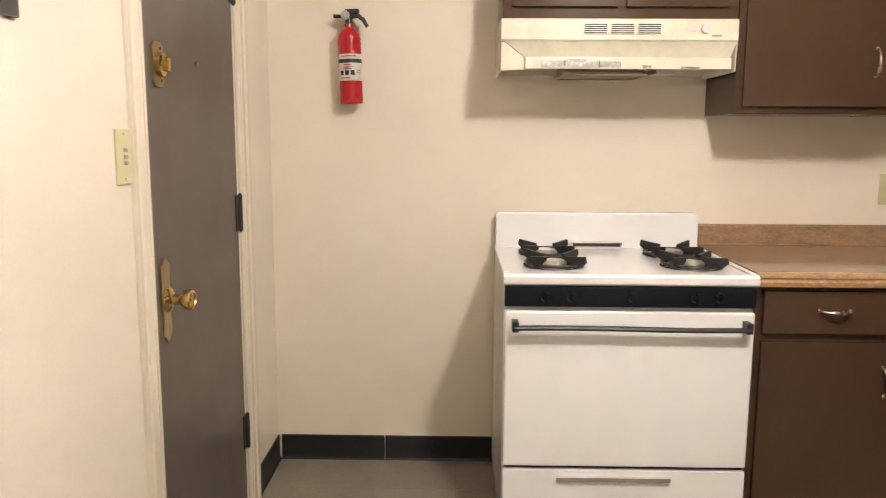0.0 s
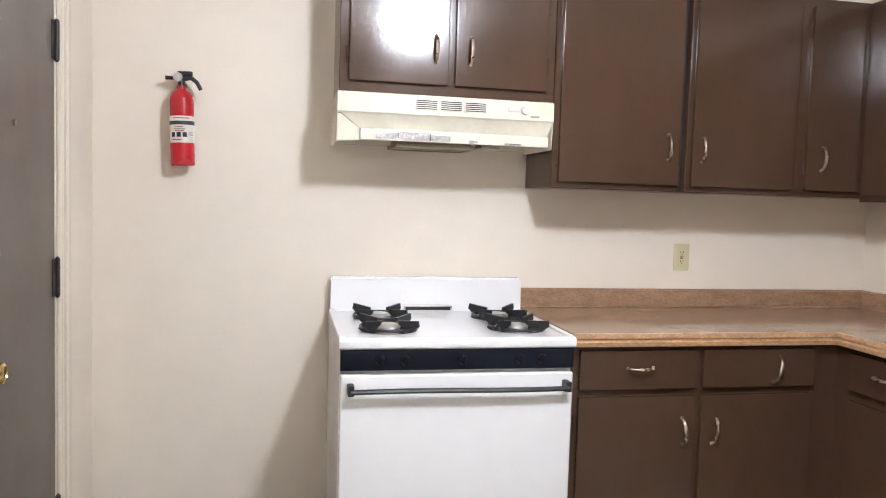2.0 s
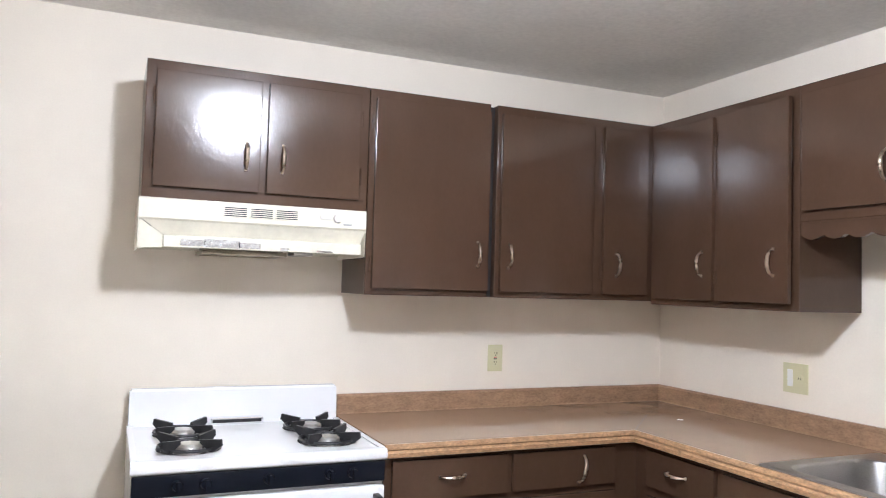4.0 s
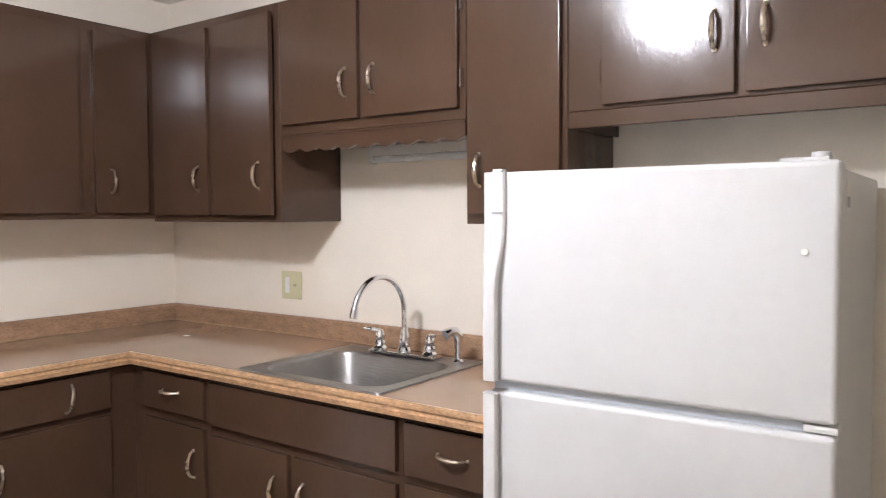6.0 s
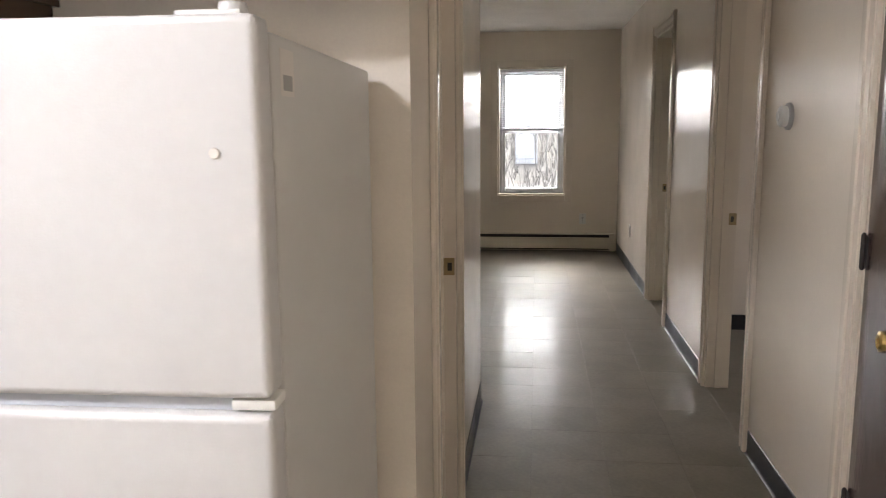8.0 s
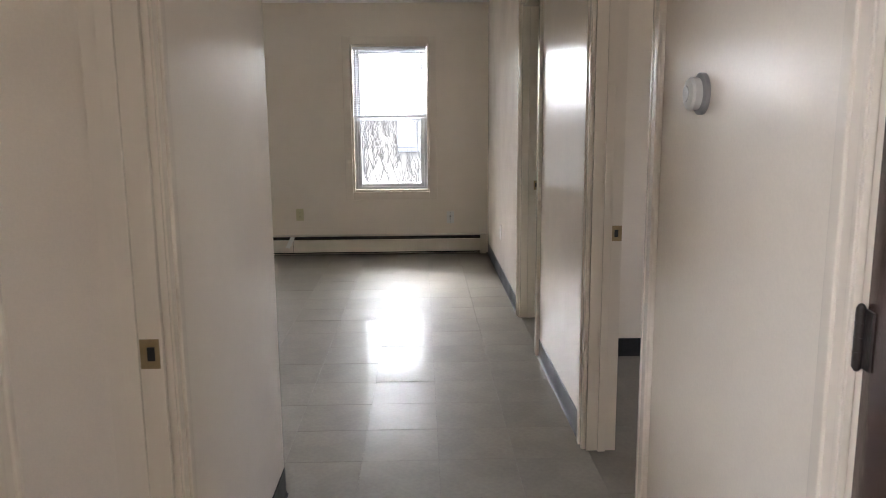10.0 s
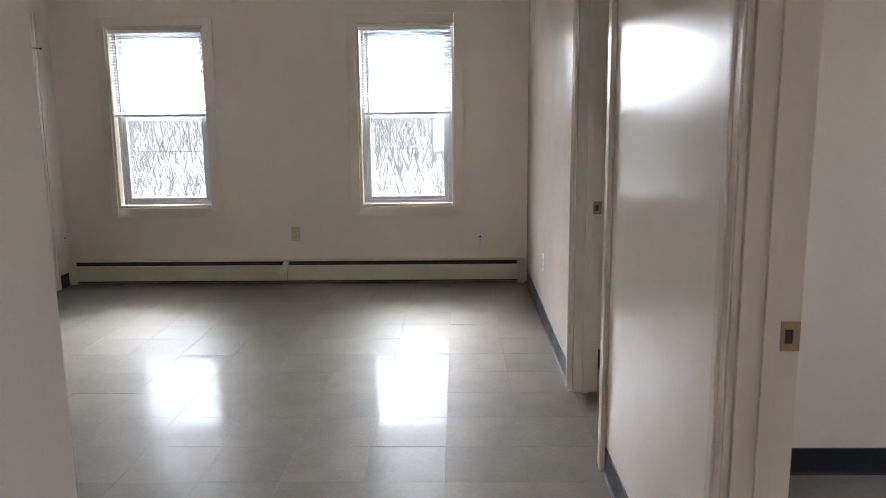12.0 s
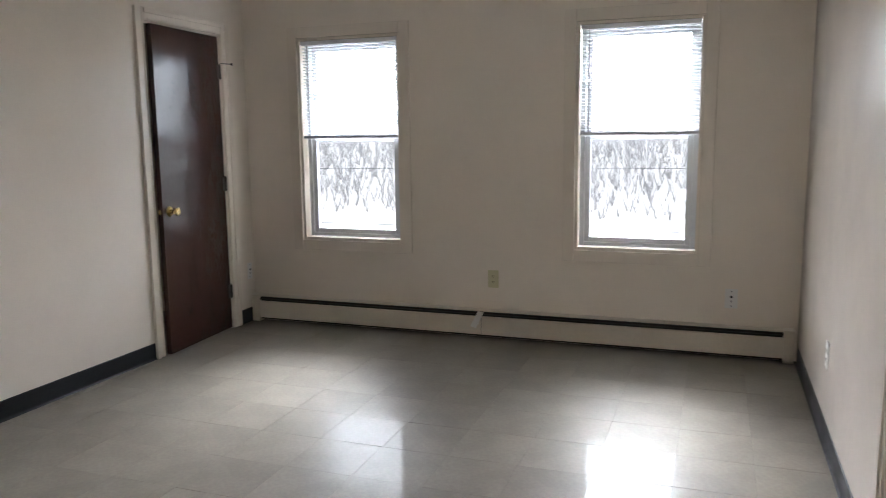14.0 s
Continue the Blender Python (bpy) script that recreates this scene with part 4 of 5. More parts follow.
# ---- range hood ----
hd = thing("range_hood", pose(0.388, YN - 0.001, 0), "aged cream enamel range hood under a cabinet", "range hood")
hwid, hz = 0.777, 1.6935
bm = quad_prism(B(), [(0, hz), (-0.352, hz), (-0.358, hz - 0.006), (-0.360, hz - 0.068), (-0.352, hz - 0.074), (0, hz - 0.074)], 'x', 0.0, hwid)
part("canopy", bm, HOOD, hd)
# sloping panel, mitred at its left end, with a proud lip below it
def sheet(bm, pts, thick):
    vs = [bm.verts.new(p) for p in pts]
    ws = [bm.verts.new((p[0], p[1] + thick, p[2])) for p in pts]
    n = len(pts)
    bm.faces.new(vs), bm.faces.new(ws[::-1])
    for k in range(n):
        bm.faces.new((vs[k], ws[k], ws[(k + 1) % n], vs[(k + 1) % n]))
    return bm


bm = sheet(B(), [(0.014, -0.357, hz - 0.0745), (hwid - 0.003, -0.357, hz - 0.0745), (hwid - 0.012, -0.325, hz - 0.122), (0.082, -0.325, hz - 0.122)], 0.004)
part("sloped_front", bm, HOOD, hd, "yellowed sloping front panel")
bm = sheet(B(), [(0.003, -0.357, hz - 0.0765), (0.012, -0.357, hz - 0.0765), (0.0805, -0.326, hz - 0.124), (0.0805, -0.330, hz - 0.163), (0.003, -0.345, hz - 0.168)], 0.004)
part("mitred_end", bm, HOOD, hd, "greyed mitred corner of the hood")
lip = part("lower_lip", box(B(), 0.081, hwid - 0.012, -0.345, -0.327, hz - 0.162, hz - 0.1225, 0.005), HOOD, hd, "chipped lower lip")
for u0, u1, z0, z1 in ((0.135, 0.215, 0.155, 0.134), (0.212, 0.33, 0.158, 0.130), (0.327, 0.40, 0.156, 0.137), (0.47, 0.50, 0.158, 0.149), (0.60, 0.66, 0.159, 0.153)):
    part("bare_patch", box(B(), u0, u1, -0.3457, -0.3448, hz - z0, hz - z1, 0.0003, 1), WORN, lip, "worn bare metal patch")
for u0, u1 in ((0.0, 0.0025), (hwid - 0.0025, hwid)):
    bm = quad_prism(B(), [(0, hz - 0.0745), (-0.357, hz - 0.0745), (-0.347, hz - 0.168), (-0.33, hz - 0.170), (0, hz - 0.172)], 'x', u0, u1)
    part("side_panel", bm, HOOD, hd)
part("back_panel", box(B(), 0.003, hwid - 0.003, -0.012, 0, hz - 0.16, hz - 0.075), HOOD, hd)
for k in range(3):
    g = part("vent_grille", box(B(), 0.268 + k * 0.088, 0.350 + k * 0.088, -0.3635, -0.3595, hz - 0.052, hz - 0.016, 0.001), HOOD, hd)
    bm = B()
    for q in range(5):
        box(bm, 0.272 + k * 0.088, 0.346 + k * 0.088, -0.3645, -0.363, hz - 0.049 + q * 0.0068, hz - 0.0455 + q * 0.0068)
    part("vent_slots", bm, BLACKPL, g, "dark vent slots")
fl = part("filter", box(B(), 0.222, 0.488, -0.298, -0.092, hz - 0.176, hz - 0.11, 0.002), HOODIN, hd, "greasy mesh filter")
bm = B()
for x0, x1, y0, y1 in ((0.210, 0.500, -0.310, -0.2985), (0.210, 0.500, -0.0915, -0.080), (0.210, 0.2215, -0.298, -0.092), (0.4885, 0.500, -0.298, -0.092)):
    box(bm, x0, x1, y0, y1, hz - 0.180, hz - 0.165, 0.002)
part("filter_frame", bm, HOODIN, fl, "greasy brown metal filter frame")
bm = box(B(), 0.53, 0.60, -0.29, -0.18, hz - 0.172, hz - 0.10, 0.006)
part("lamp_socket", bm, ALU, hd, "bare hood lamp holder")
bm = box(B(), 0.605, 0.645, -0.3635, -0.3595, hz - 0.040, hz - 0.022, 0.001)
part("switch_plate", bm, LABEL, hd)
part("switch_knob", lathe(B(), [(0, 0), (0.016, 0), (0.014, 0.012), (0, 0.013)], Matrix.Translation((0.668, -0.3595, hz - 0.034)) @ AXIS_Y, 18), LABEL, hd)
part("brand_badge", box(B(), 0.69, 0.722, -0.3615, -0.3595, hz - 0.060 + 0.002, hz - 0.052, 0.0005), GREYPR, hd)

# ---- stove ----
st = thing("gas_stove", pose(0.390, 2.393, 0) @ Matrix.Diagonal((1, 1, 0.982, 1)), "white enamel four-burner gas stove with black panel", "stove")
sw, sd = 0.775, 0.640
part("side_body", box(B(), 0.004, sw - 0.004, 0.020, sd, 0.035, 0.872, 0.004), ENAMEL, st)
bm = quad_prism(B(), [(-0.010, 0.878), (-0.014, 0.884), (-0.014, 0.902), (-0.006, 0.910), (0.02, 0.9125), (0.035, 0.907), (sd - 0.055, 0.907), (sd - 0.05, 0.8725), (0.0, 0.8725)], 'x', 0.0, sw)
part("cooktop", bm, ENAMEL, st)
for u0, u1 in ((0.0, 0.02), (sw - 0.02, sw)):
    part("cooktop_rim", box(B(), u0, u1, 0.015, sd - 0.05, 0.9075, 0.914, 0.003), ENAMEL, st)
bm = quad_prism(B(), [(sd - 0.0495, 0.873), (sd - 0.056, 0.908), (sd - 0.047, 1.034), (sd - 0.038, 1.042), (sd - 0.005, 1.042), (sd, 1.034), (sd, 0.873)], 'x', 0.006, sw - 0.006)
bmesh.ops.bevel(bm, geom=[e for e in bm.edges if abs(e.verts[0].co.x - e.verts[1].co.x) < 1e-6 and e.verts[0].co.z > 1.0 and e.verts[1].co.z > 1.0], offset=0.006, segments=2, affect='EDGES')
part("backguard", bm, ENAMEL, st)
bm = box(B(), 0.285, 0.475, sd - 0.098, sd - 0.058, 0.9075, 0.936, 0.004)
v = part("oven_vent", bm, CHROME, st, "chrome oven vent strip")
part("vent_slot", box(B(), 0.292, 0.468, sd - 0.0995, sd - 0.080, 0.918, 0.930), BLACKPL, v)
part("control_panel", box(B(), 0.004, sw - 0.004, -0.006, 0.0195, 0.806, 0.872, 0.005), BLACK, st, "black control panel")
for u in (0.130, 0.210, 0.395, 0.586, 0.660):
    k = part("knob", lathe(B(), [(0, 0), (0.018, 0), (0.0175, 0.005), (0.014, 0.009), (0.0135, 0.018), (0, 0.019)], Matrix.Translation((u, -0.006, 0.841)) @ AXIS_Y, 22), BLACK, st, "black stove knob")
    part("knob_grip", box(B(), u - 0.005, u + 0.005, -0.039, -0.024, 0.825, 0.857, 0.003), BLACK, k)
part("oven_door", box(B(), 0.006, sw - 0.006, -0.012, 0.0195, 0.284, 0.794, 0.008, 3), ENAMEL, st)
# black strip set into the gap to paint its shade
part("door_gap", box(B(), 0.012, sw - 0.012, 0.004, 0.0198, 0.2735, 0.2835), BLACKPL, st, "black strip standing for the shade in the gap under the oven door")
bm = B()
pts = [(0.035 + (sw - 0.07) * i / 12, -0.050, 0.749 + 0.002 * math.sin(i * 0.5)) for i in range(13)]
sweep(bm, pts, 0.0115, 8, 0.75)
for u in (0.036, sw - 0.036):
    box(bm, u - 0.010, u + 0.010, -0.056, -0.0115, 0.736, 0.770, 0.004)
part("oven_handle", bm, IRON, st, "long black oven handle")
part("drawer", box(B(), 0.006, sw - 0.006, -0.010, 0.0195, 0.075, 0.272, 0.006), ENAMEL, st, "white broiler drawer")
bm = box(B(), 0.175, 0.535, -0.0215, -0.0105, 0.236, 0.252, 0.003)
part("drawer_handle", bm, CHROME, st, "chrome drawer handle strip")
part("kick_plate", box(B(), 0.02, sw - 0.02, 0.03, 0.05, 0.006, 0.0745), BLACKPL, st)
for u in (0.04, sw - 0.04):
    for y in (0.06, sd - 0.05):
        part("foot", lathe(B(), [(0, 0), (0.018, 0), (0.016, 0.0345), (0, 0.0345)], pose(u, y, 0), 12), BLACKPL, st)
for u, y in ((0.176, 0.175), (0.176, 0.420), (0.624, 0.175), (0.624, 0.420)):
    part("burner_bowl", lathe(B(), [(0.0, 0.9075), (0.098, 0.9075), (0.101, 0.9095), (0.09, 0.9100), (0.055, 0.9085), (0, 0.9085)], pose(u, y, 0), 28), WORN, st, "worn bright metal burner bowl")
    part("burner_cap", lathe(B(), [(0.0, 0.909), (0.040, 0.909), (0.042, 0.918), (0.034, 0.9265), (0.012, 0.929), (0, 0.929)], pose(u, y, 0), 22), ALU, st, "dull aluminium burner head")
    bm = B()
    ringp = [(u + 0.094 * math.cos(2 * math.pi * i / 28), y + 0.094 * math.sin(2 * math.pi * i / 28), 0.918) for i in range(29)]
    sweep(bm, ringp, 0.0048, 8, 1.1)
    for k in range(4):
        a = math.pi / 4 + k * math.pi / 2
        for rr0, rr1, z0a, z1a in ((0.045, 0.122, 0.9165, 0.939),):
            ca, sa = math.cos(a), math.sin(a)
            nx, ny = -sa * 0.0048, ca * 0.0048
            prof2 = ((rr0, 0.930), (rr0, 0.942), (rr1, 0.950), (rr1 + 0.004, 0.930), (0.102, 0.911), (0.084, 0.911))
            lo = [bm.verts.new((u + r * ca + nx, y + r * sa + ny, z)) for r, z in prof2]
            hi = [bm.verts.new((u + r * ca - nx, y + r * sa - ny, z)) for r, z in prof2]
            bm.faces.new(lo), bm.faces.new(hi[::-1])
            for i in range(6):
                bm.faces.new((lo[i], hi[i], hi[(i + 1) % 6], lo[(i + 1) % 6]))
    part("burner_grate", bm, IRON, st, "black enamelled burner grate")

# ---- fridge ----
fr = thing("fridge", pose(2.012, 0.748, 0, 0, 0, -88), "white top-freezer fridge with textured doors", "fridge")
fw, fd, fh = 0.697, 0.735, 1.494
part("cabinet", box(B(), 0.004, fw - 0.004, 0.072, fd, 0.03, fh - 0.012, 0.008), FRIDGESIDE, fr, "off-white fridge body")
part("gasket", box(B(), 0.014, fw - 0.014, 0.056, 0.0715, 0.10, fh - 0.02, 0.002), GASKET, fr)
for nm, z0, z1 in (("freezer_door", 1.034, fh), ("fridge_door", 0.095, 1.014)):
    dr = part(nm, box(B(), 0.0, fw, 0.0, 0.0555, z0, z1, 0.012, 3), FRIDGE, fr)
    # full-length moulded handle along the free edge: flat at its far end, bowed out and narrower towards the seam
    up = nm == "freezer_door"
    za, zb = (z0 + 0.004, z1 - 0.001) if up else (z0 + 0.30, z1 - 0.004)
    bm = B()
    rows = []
    for i in range(25):
        q = i / 24
        k = min(1.0, max(0.0, (q - 0.24) / 0.34))
        k = k * k * (3 - 2 * k)
        w1, d1 = 0.050 - 0.016 * k, 0.011 + 0.012 * k
        z = zb + (za - zb) * q if up else za + (zb - za) * q
        prof = [(-0.001, 0.003), (-0.001, -d1 * 0.6), (0.004, -d1 * 0.92), (0.010, -d1), (w1 - 0.010, -d1), (w1 - 0.003, -d1 * 0.9), (w1, -d1 * 0.6), (w1 - 0.004 * k, 0.003)]
        rows.append([bm.verts.new((u, v, z)) for u, v in prof])
    for ra, rb in zip(rows, rows[1:]):
        for i in range(8):
            bm.faces.new((ra[i], ra[(i + 1) % 8], rb[(i + 1) % 8], rb[i]))
    bm.faces.new(rows[0]), bm.faces.new(rows[-1][::-1])
    part("handle", bm, FRIDGE, dr, "moulded white handle")
    if up:
        part("cap_slot", box(B(), 0.022, 0.046, -0.0135, -0.010, z1 - 0.0905, z1 - 0.0865), GASKET, dr, "grey slot under the handle's cap")
        part("badge", lathe(B(), [(0, 0), (0.007, 0), (0.006, 0.003), (0, 0.0035)], Matrix.Translation((fw - 0.055, 0.0, 1.335)) @ AXIS_Y, 16), LABEL, dr, "small round cream badge")
bm = box(B(), fw - 0.10, fw - 0.02, 0.012, 0.11, fh - 0.0115, fh + 0.006, 0.004)
lathe(bm, [(0, 0.0), (0.018, 0.0), (0.016, 0.014), (0.0, 0.016)], pose(fw - 0.035, 0.03, fh + 0.0005), 16)
part("hinge_cover", bm, FRIDGE, fr, "white top hinge cover")
bm = box(B(), fw - 0.055, fw + 0.002, 0.008, 0.055, 1.017, 1.0315, 0.005)
part("middle_hinge", bm, WHITEPL, fr, "white middle hinge")
part("door_seal", box(B(), 0.010, fw - 0.0555, 0.018, 0.0555, 1.0145, 1.0335, 0.001), SEAL, fr, "blue-grey seal between the doors")
part("edge_cap", box(B(), 0.012, 0.035, 0.006, 0.030, fh + 0.0005, fh + 0.007, 0.002), FRIDGE, fr)
lab = part("rating_label", box(B(), fw - 0.0045, fw - 0.0032, 0.105, 0.165, 1.405, 1.465), LABEL, fr, "faded rating label")
bm = box(B(), fw - 0.0034, fw - 0.0026, 0.115, 0.155, 1.412, 1.432)
part("print_bar", bm, GREYPR, lab)
part("toe_grille", box(B(), 0.02, fw - 0.02, 0.075, 0.10, 0.0, 0.0295, 0.002), GASKET, fr)
for u in (0.06, fw - 0.06):
    part("wheel", lathe(B(), [(0, -0.015), (0.03, -0.015), (0.03, 0.015), (0, 0.015)], Matrix.Translation((u, fd - 0.08, 0.03)) @ pose(0, 0, 0, 0, 90, 0), 14), BLACKPL, fr)

# ---- fire extinguisher ----
ex = thing("fire_extinguisher", pose(-0.150, YN - 0.062, 1.426, 0, -1.5, 0), "red fire extinguisher with pale label, hung on the wall", "fire extinguisher")
r = 0.042
part("cylinder", lathe(B(), [(0.0, 0.002), (r - 0.003, 0.0), (r, 0.004), (r, 0.235), (r - 0.004, 0.252), (r - 0.013, 0.266), (0.017, 0.275), (0.0165, 0.288), (0, 0.288)], None, 32), RED, ex)
lb = part("label_wrap", lathe(B(), [(r + 0.0006, 0.082), (r + 0.0008, 0.082), (r + 0.0008, 0.178), (r + 0.0006, 0.178)], None, 32), LABEL, ex, "pale printed label")
part("dark_band", lathe(B(), [(r + 0.001, 0.146), (r + 0.0013, 0.146), (r + 0.0013, 0.160), (r + 0.001, 0.160)], None, 32), INK, lb, "dark blue-black band")


def curved_bar(a0, a1, z0, z1, rr):
    bm = B()
    n = 5
    lo, hi = [], []
    for i in range(n + 1):
        a = radians(a0 + (a1 - a0) * i / n)
        lo.append(bm.verts.new((rr * math.sin(a), -rr * math.cos(a), z0)))
        hi.append(bm.verts.new((rr * math.sin(a), -rr * math.cos(a), z1)))
    for i in range(n):
        bm.faces.new((lo[i], lo[i + 1], hi[i + 1], hi[i]))
    bmesh.ops.solidify(bm, geom=list(bm.faces), thickness=0.0004)
    return bm


for a0, a1 in ((-48, -28), (-20, 0), (8, 28)):
    part("pictogram", curved_bar(a0, a1, 0.102, 0.119, r + 0.0013), INK, lb)
for z, a0, a1, mm in ((0.139, -30, 10, PINK), (0.131, -34, 20, GREYPR), (0.125, -30, 14, PINK), (0.092, -44, 6, PINK), (0.170, -40, 40, PINK), (0.118, 40, 62, GREYPR), (0.110, 40, 62, GREYPR)):
    part("print_bar", curved_bar(a0, a1, z - 0.002, z + 0.002, r + 0.0013), mm, lb)
bm = lathe(B(), [(0.0, 0.288), (0.013, 0.288), (0.013, 0.312), (0.016, 0.314), (0.016, 0.326), (0, 0.326)], None, 18)
part("valve", bm, BLACKPL, ex)
bm = box(B(), -0.012, 0.040, -0.010, 0.010, 0.326, 0.341, 0.003)
sweep(bm, [(0.012, 0, 0.316), (0.035, 0, 0.318), (0.055, 0, 0.302), (0.068, 0, 0.276)], [0.007, 0.006, 0.0055, 0.005], 8, 1.4)
part("lever", bm, BLACKPL, ex, "black squeeze lever")
part("nozzle", sweep(B(), [(-0.012, 0, 0.316), (-0.055, -0.002, 0.317)], [0.006, 0.0075], 12), BLACKPL, ex)
part("gauge", lathe(B(), [(0, 0.010), (0.016, 0.010), (0.017, 0.018), (0.014, 0.021), (0, 0.021)], Matrix.Translation((-0.010, 0, 0.318)) @ AXIS_Y, 20), ALU, ex, "round pressure gauge")
part("wall_bracket", box(B(), -0.012, 0.012, r - 0.002, 0.0605, 0.02, 0.30, 0.002), BLACKPL, ex)

# ---- outdoors, seen through the windows ----
def ground_z(x):
    """Level by the house, then a slope that the woods stand on."""
    k = min(1.0, max(0.0, (x - 38) / 75))
    return -3.4 + 4.6 * k * k * (3 - 2 * k)


bm = B()
cols = [[bm.verts.new((x, y, ground_z(x))) for y in (-1200, 1200)] for x in [-1200, 36] + [40 + 5 * i for i in range(16)] + [1200]]
for ca, cb in zip(cols, cols[1:]):
    bm.faces.new((ca[0], cb[0], cb[1], ca[1]))
tagged(part("ground", bm, GRASS, soft=False), "pale dead winter grass and ground", "ground", kind="structure")
rnd = random.Random(7)


def bare_tree(bm, x, y, z, h):
    def limb(p, d, length, r0, depth):
        q = p + d * length
        seg = 4 if depth else 5
        sweep(bm, [p, (p + q) / 2 + Vector((rnd.uniform(-1, 1), rnd.uniform(-1, 1), 0)) * length * 0.04, q], [r0, r0 * 0.8, r0 * 0.55], seg)
        if depth >= 3:
            return
        for _ in range((7, 4, 3)[depth]):
            s = rnd.uniform(0.35, 1.0)
            dd = (d * 0.75 + Vector((rnd.uniform(-1, 1), rnd.uniform(-1, 1), rnd.uniform(-0.1, 0.7))) * 0.75).normalized()
            limb(p + d * length * s, dd, length * rnd.uniform(0.35, 0.55), r0 * 0.42, depth + 1)
    limb(Vector((x, y, z)), Vector((rnd.uniform(-0.08, 0.08), rnd.uniform(-0.08, 0.08), 1)).normalized(), h * 0.7, h * 0.0075, 0)


for i in range(6):
    t_ = thing("bare_tree", pose(0, 0, 0), "leafless grey-brown winter tree on the far slope", "tree", "bare trees beyond the windows")
    bm = B()
    bare_tree(bm, 0, 0, 0, rnd.uniform(6, 9))
    t_.matrix_basis = pose(56 + 1.5 * i, -9 + 6.0 * i + rnd.uniform(-1, 1), ground_z(56 + 1.5 * i) - 0.05)
    part("trunk_and_limbs", bm, BARK, t_)
bm = B()
for i in range(330):
    x = rnd.uniform(60, 112)
    bare_tree(bm, x, rnd.uniform(-0.42, 0.6) * x, ground_z(x) - 0.05, rnd.uniform(4, 6.5))
tagged(part("winter_woods", bm, BARK), "thicket of leafless winter trees", "woods", kind="stuff")
bm = B()
for i in range(5200):
    x, y = rnd.uniform(46, 112), rnd.uniform(-46, 62)
    zg = ground_z(x) - 0.03
    for k in range(4):
        a = rnd.uniform(0, 6.28)
        h = rnd.uniform(0.5, 1.6)
        sweep(bm, [(x, y, zg), (x + 0.35 * h * math.cos(a), y + 0.35 * h * math.sin(a), zg + h)], [0.03, 0.008], 3)
tagged(part("brush", bm, BRUSH), "pale dry brush along the slope", "brush", kind="stuff")
ho = thing("shed", pose(70, 0.55, ground_z(70) - 0.1), "small distant white shed with grey roof", "shed")
part("wall", box(B(), -1.5, 1.5, -0.95, 0.95, 0, 2.7), SIDING, ho)
part("roof", quad_prism(B(), [(-1.0, 2.66), (0, 3.2), (1.0, 2.66), (1.0, 2.76), (0, 3.32), (-1.0, 2.76)], 'x', -1.7, 1.7), ROOF, ho)
part("door", box(B(), -1.53, -1.501, -0.35, 0.35, 0.05, 1.95, 0.01), VINYL, ho)
for z, z2 in ((0.4, 0.15), (-1.5, -1.65)):
    pts = [(28, -30 + 6 * i, z + (z2 - z) * i / 12 + 0.3 * ((i - 6) / 6) ** 2) for i in range(13)]
    tagged(part("utility_cable", sweep(B(), pts, 0.009, 6), INK), "thin black utility cable strung outdoors", "cable", kind="structure")
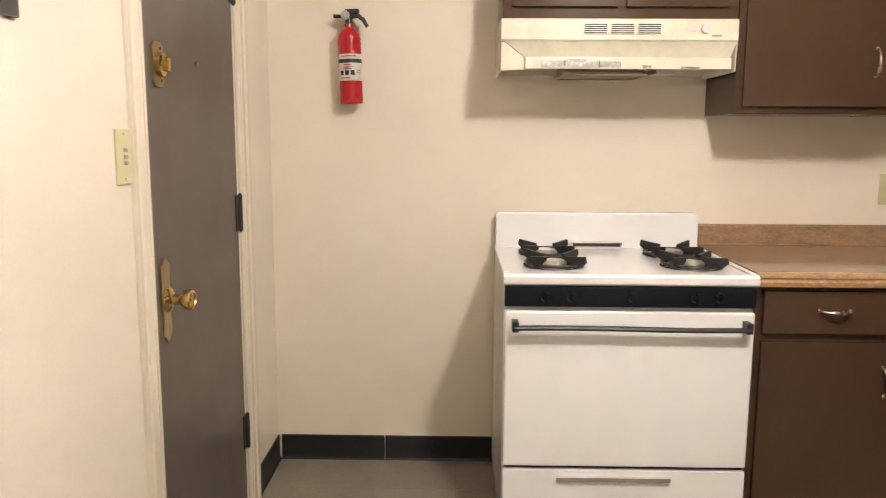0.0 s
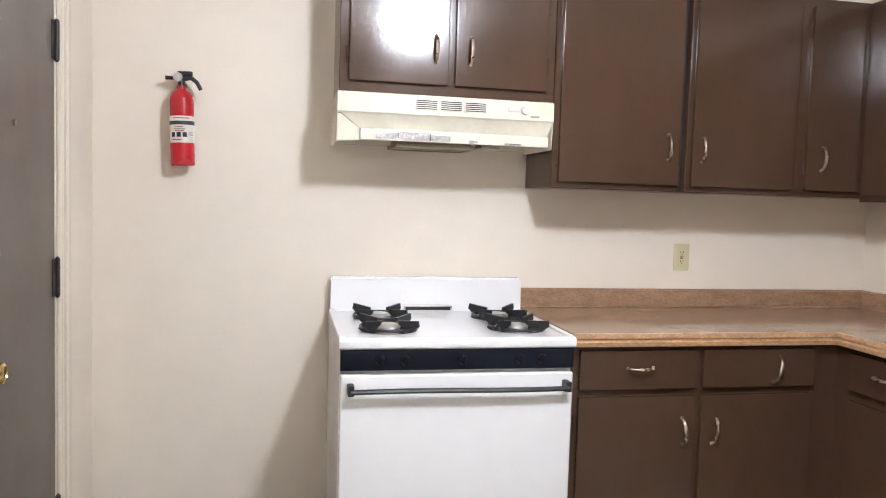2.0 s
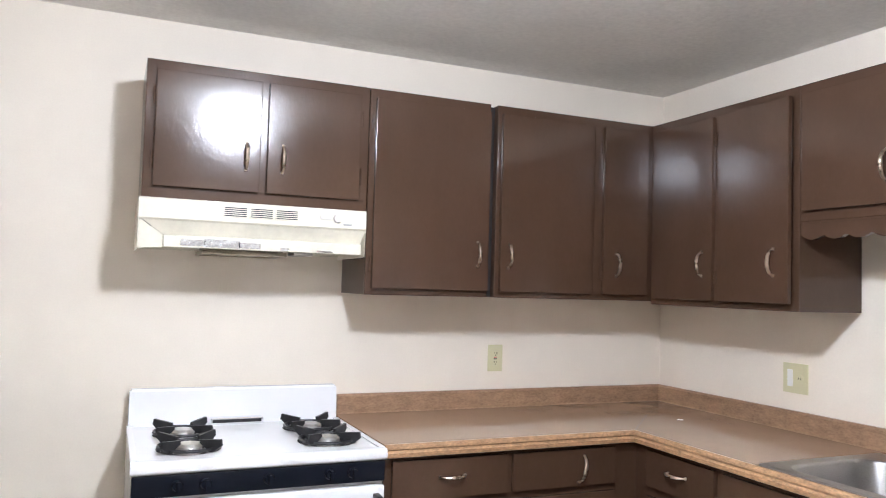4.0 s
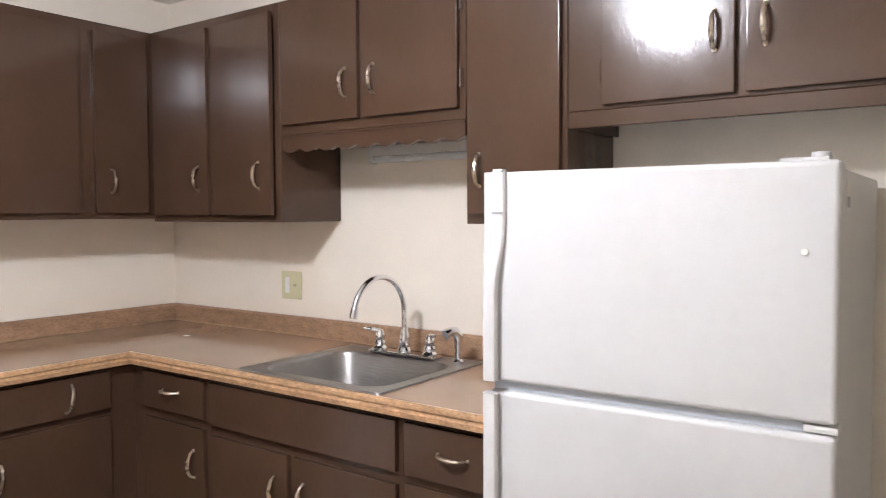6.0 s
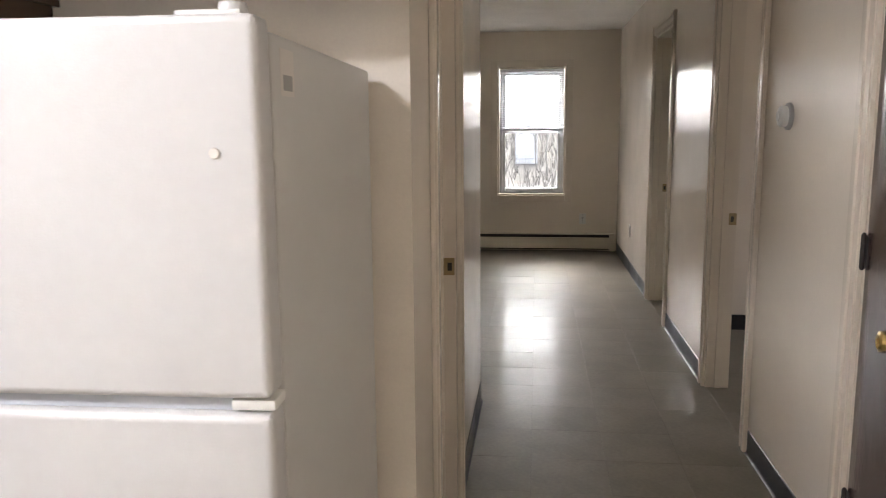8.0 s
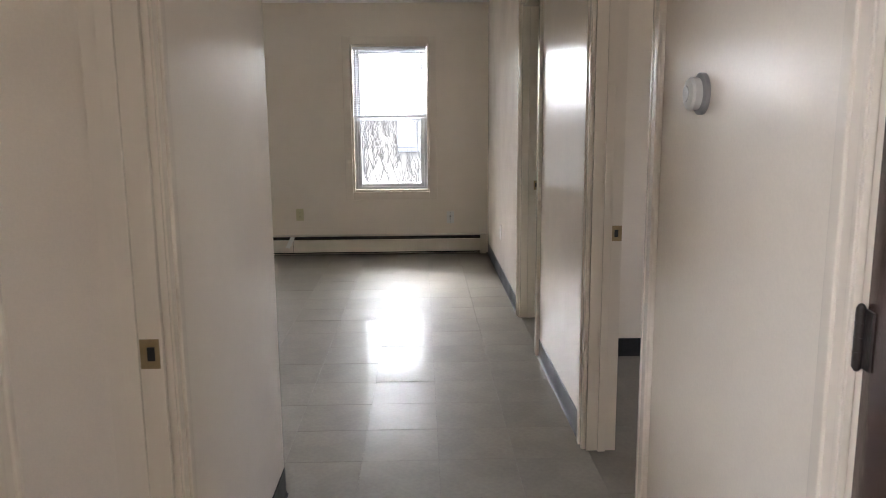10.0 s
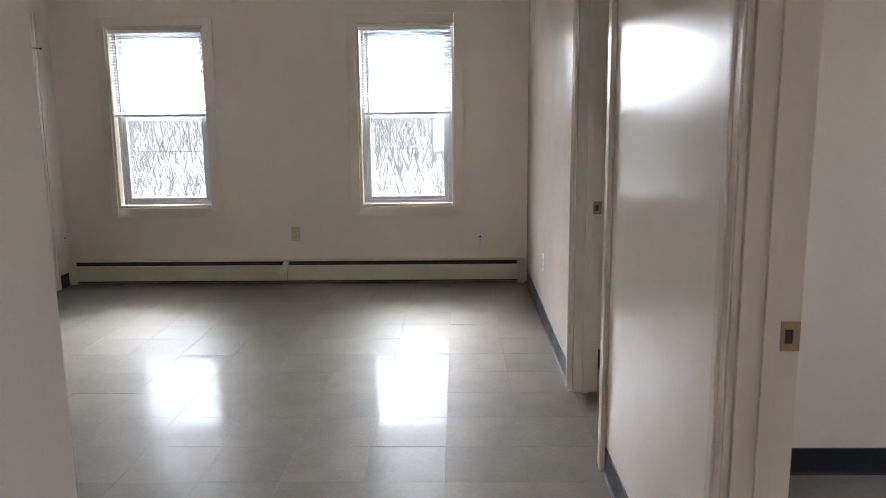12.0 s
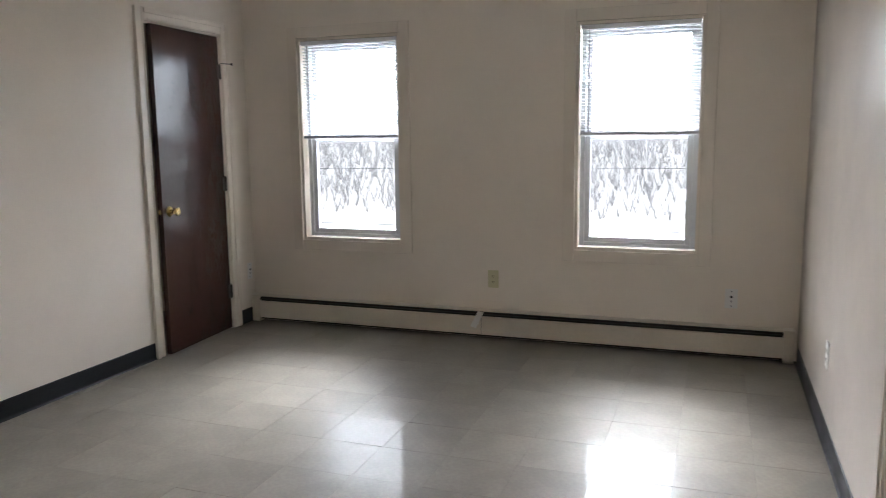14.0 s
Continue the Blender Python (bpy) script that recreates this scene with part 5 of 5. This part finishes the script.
for i in range(1):
    ev = thing("evergreen_tree", pose(112, 36, ground_z(112) - 0.1), "dark evergreen tree among the bare woods", "tree")
    bm = B()
    sweep(bm, [(0, 0, 0), (0, 0, 6.5)], [0.16, 0.03], 6)
    part("trunk", bm, BARK, ev)
    bm = B()
    for k in range(260):
        z = rnd.uniform(0.8, 6.9)
        a = rnd.uniform(0, 6.28)
        l = (7.2 - z) * 0.26 * rnd.uniform(0.5, 1.1)
        sweep(bm, [(0, 0, z), (l * math.cos(a), l * math.sin(a), z - 0.25 * l)], [0.10, 0.02], 4, 0.4)
    part("crown", bm, LEAF, ev)

# ---- floor tiles, 12 inch ----
S = 0.3048
TX, TY = 7.26, -0.26


def tile_mesh():
    bm = B()
    g, b = 0.0004, 0.0007
    lo = [bm.verts.new((sx * (S / 2 - g), sy * (S / 2 - g), -0.003)) for sx, sy in ((-1, -1), (1, -1), (1, 1), (-1, 1))]
    mid = [bm.verts.new((sx * (S / 2 - g), sy * (S / 2 - g), -b * 0.6)) for sx, sy in ((-1, -1), (1, -1), (1, 1), (-1, 1))]
    hi = [bm.verts.new((sx * (S / 2 - g - b), sy * (S / 2 - g - b), 0.0)) for sx, sy in ((-1, -1), (1, -1), (1, 1), (-1, 1))]
    bm.faces.new(hi)
    for a, c in ((lo, mid), (mid, hi)):
        for i in range(4):
            bm.faces.new((a[i], a[(i + 1) % 4], c[(i + 1) % 4], c[i]))
    me = bpy.data.meshes.new("tile")
    bm.to_mesh(me)
    bm.free()
    me.materials.append(TILE)
    return me


def inside(x, y):
    if x < XE:
        return XW - 0.1 < x and YS - 0.1 < y < YN + 0.1
    if x < XH:
        return YS - 0.1 < y < 0.1
    return x < XL + 0.1 and YS - 0.1 < y < YL + 0.1


tm = tile_mesh()
rest = B()
r2 = random.Random(11)
count = 0
for i in range(-27, 10):
    for j in range(-16, 13):
        x, y = TX + (i + 0.5) * S, TY + (j + 0.5) * S
        if inside(x, y) and x > 3.2 and count < 300:
            o = new("tile", tm)
            o.parent = floor
            o.location = (x, y, r2.uniform(-0.0003, 0.0002))
            o.rotation_euler = (radians(r2.gauss(0, 0.045)), radians(r2.gauss(0, 0.045)), radians(90 * r2.randrange(4)))
            count += 1
        elif XW - 0.2 < x < XL + 0.1 and -4.3 < y < YN + 0.1:
            box(rest, x - S / 2 + 0.0006, x + S / 2 - 0.0006, y - S / 2 + 0.0006, y + S / 2 - 0.0006, -0.003, r2.uniform(-0.0003, 0.0001))
tagged(part("tile_field", rest, TILE, floor, "more vinyl tiles of the same floor", soft=False), kind="stuff")
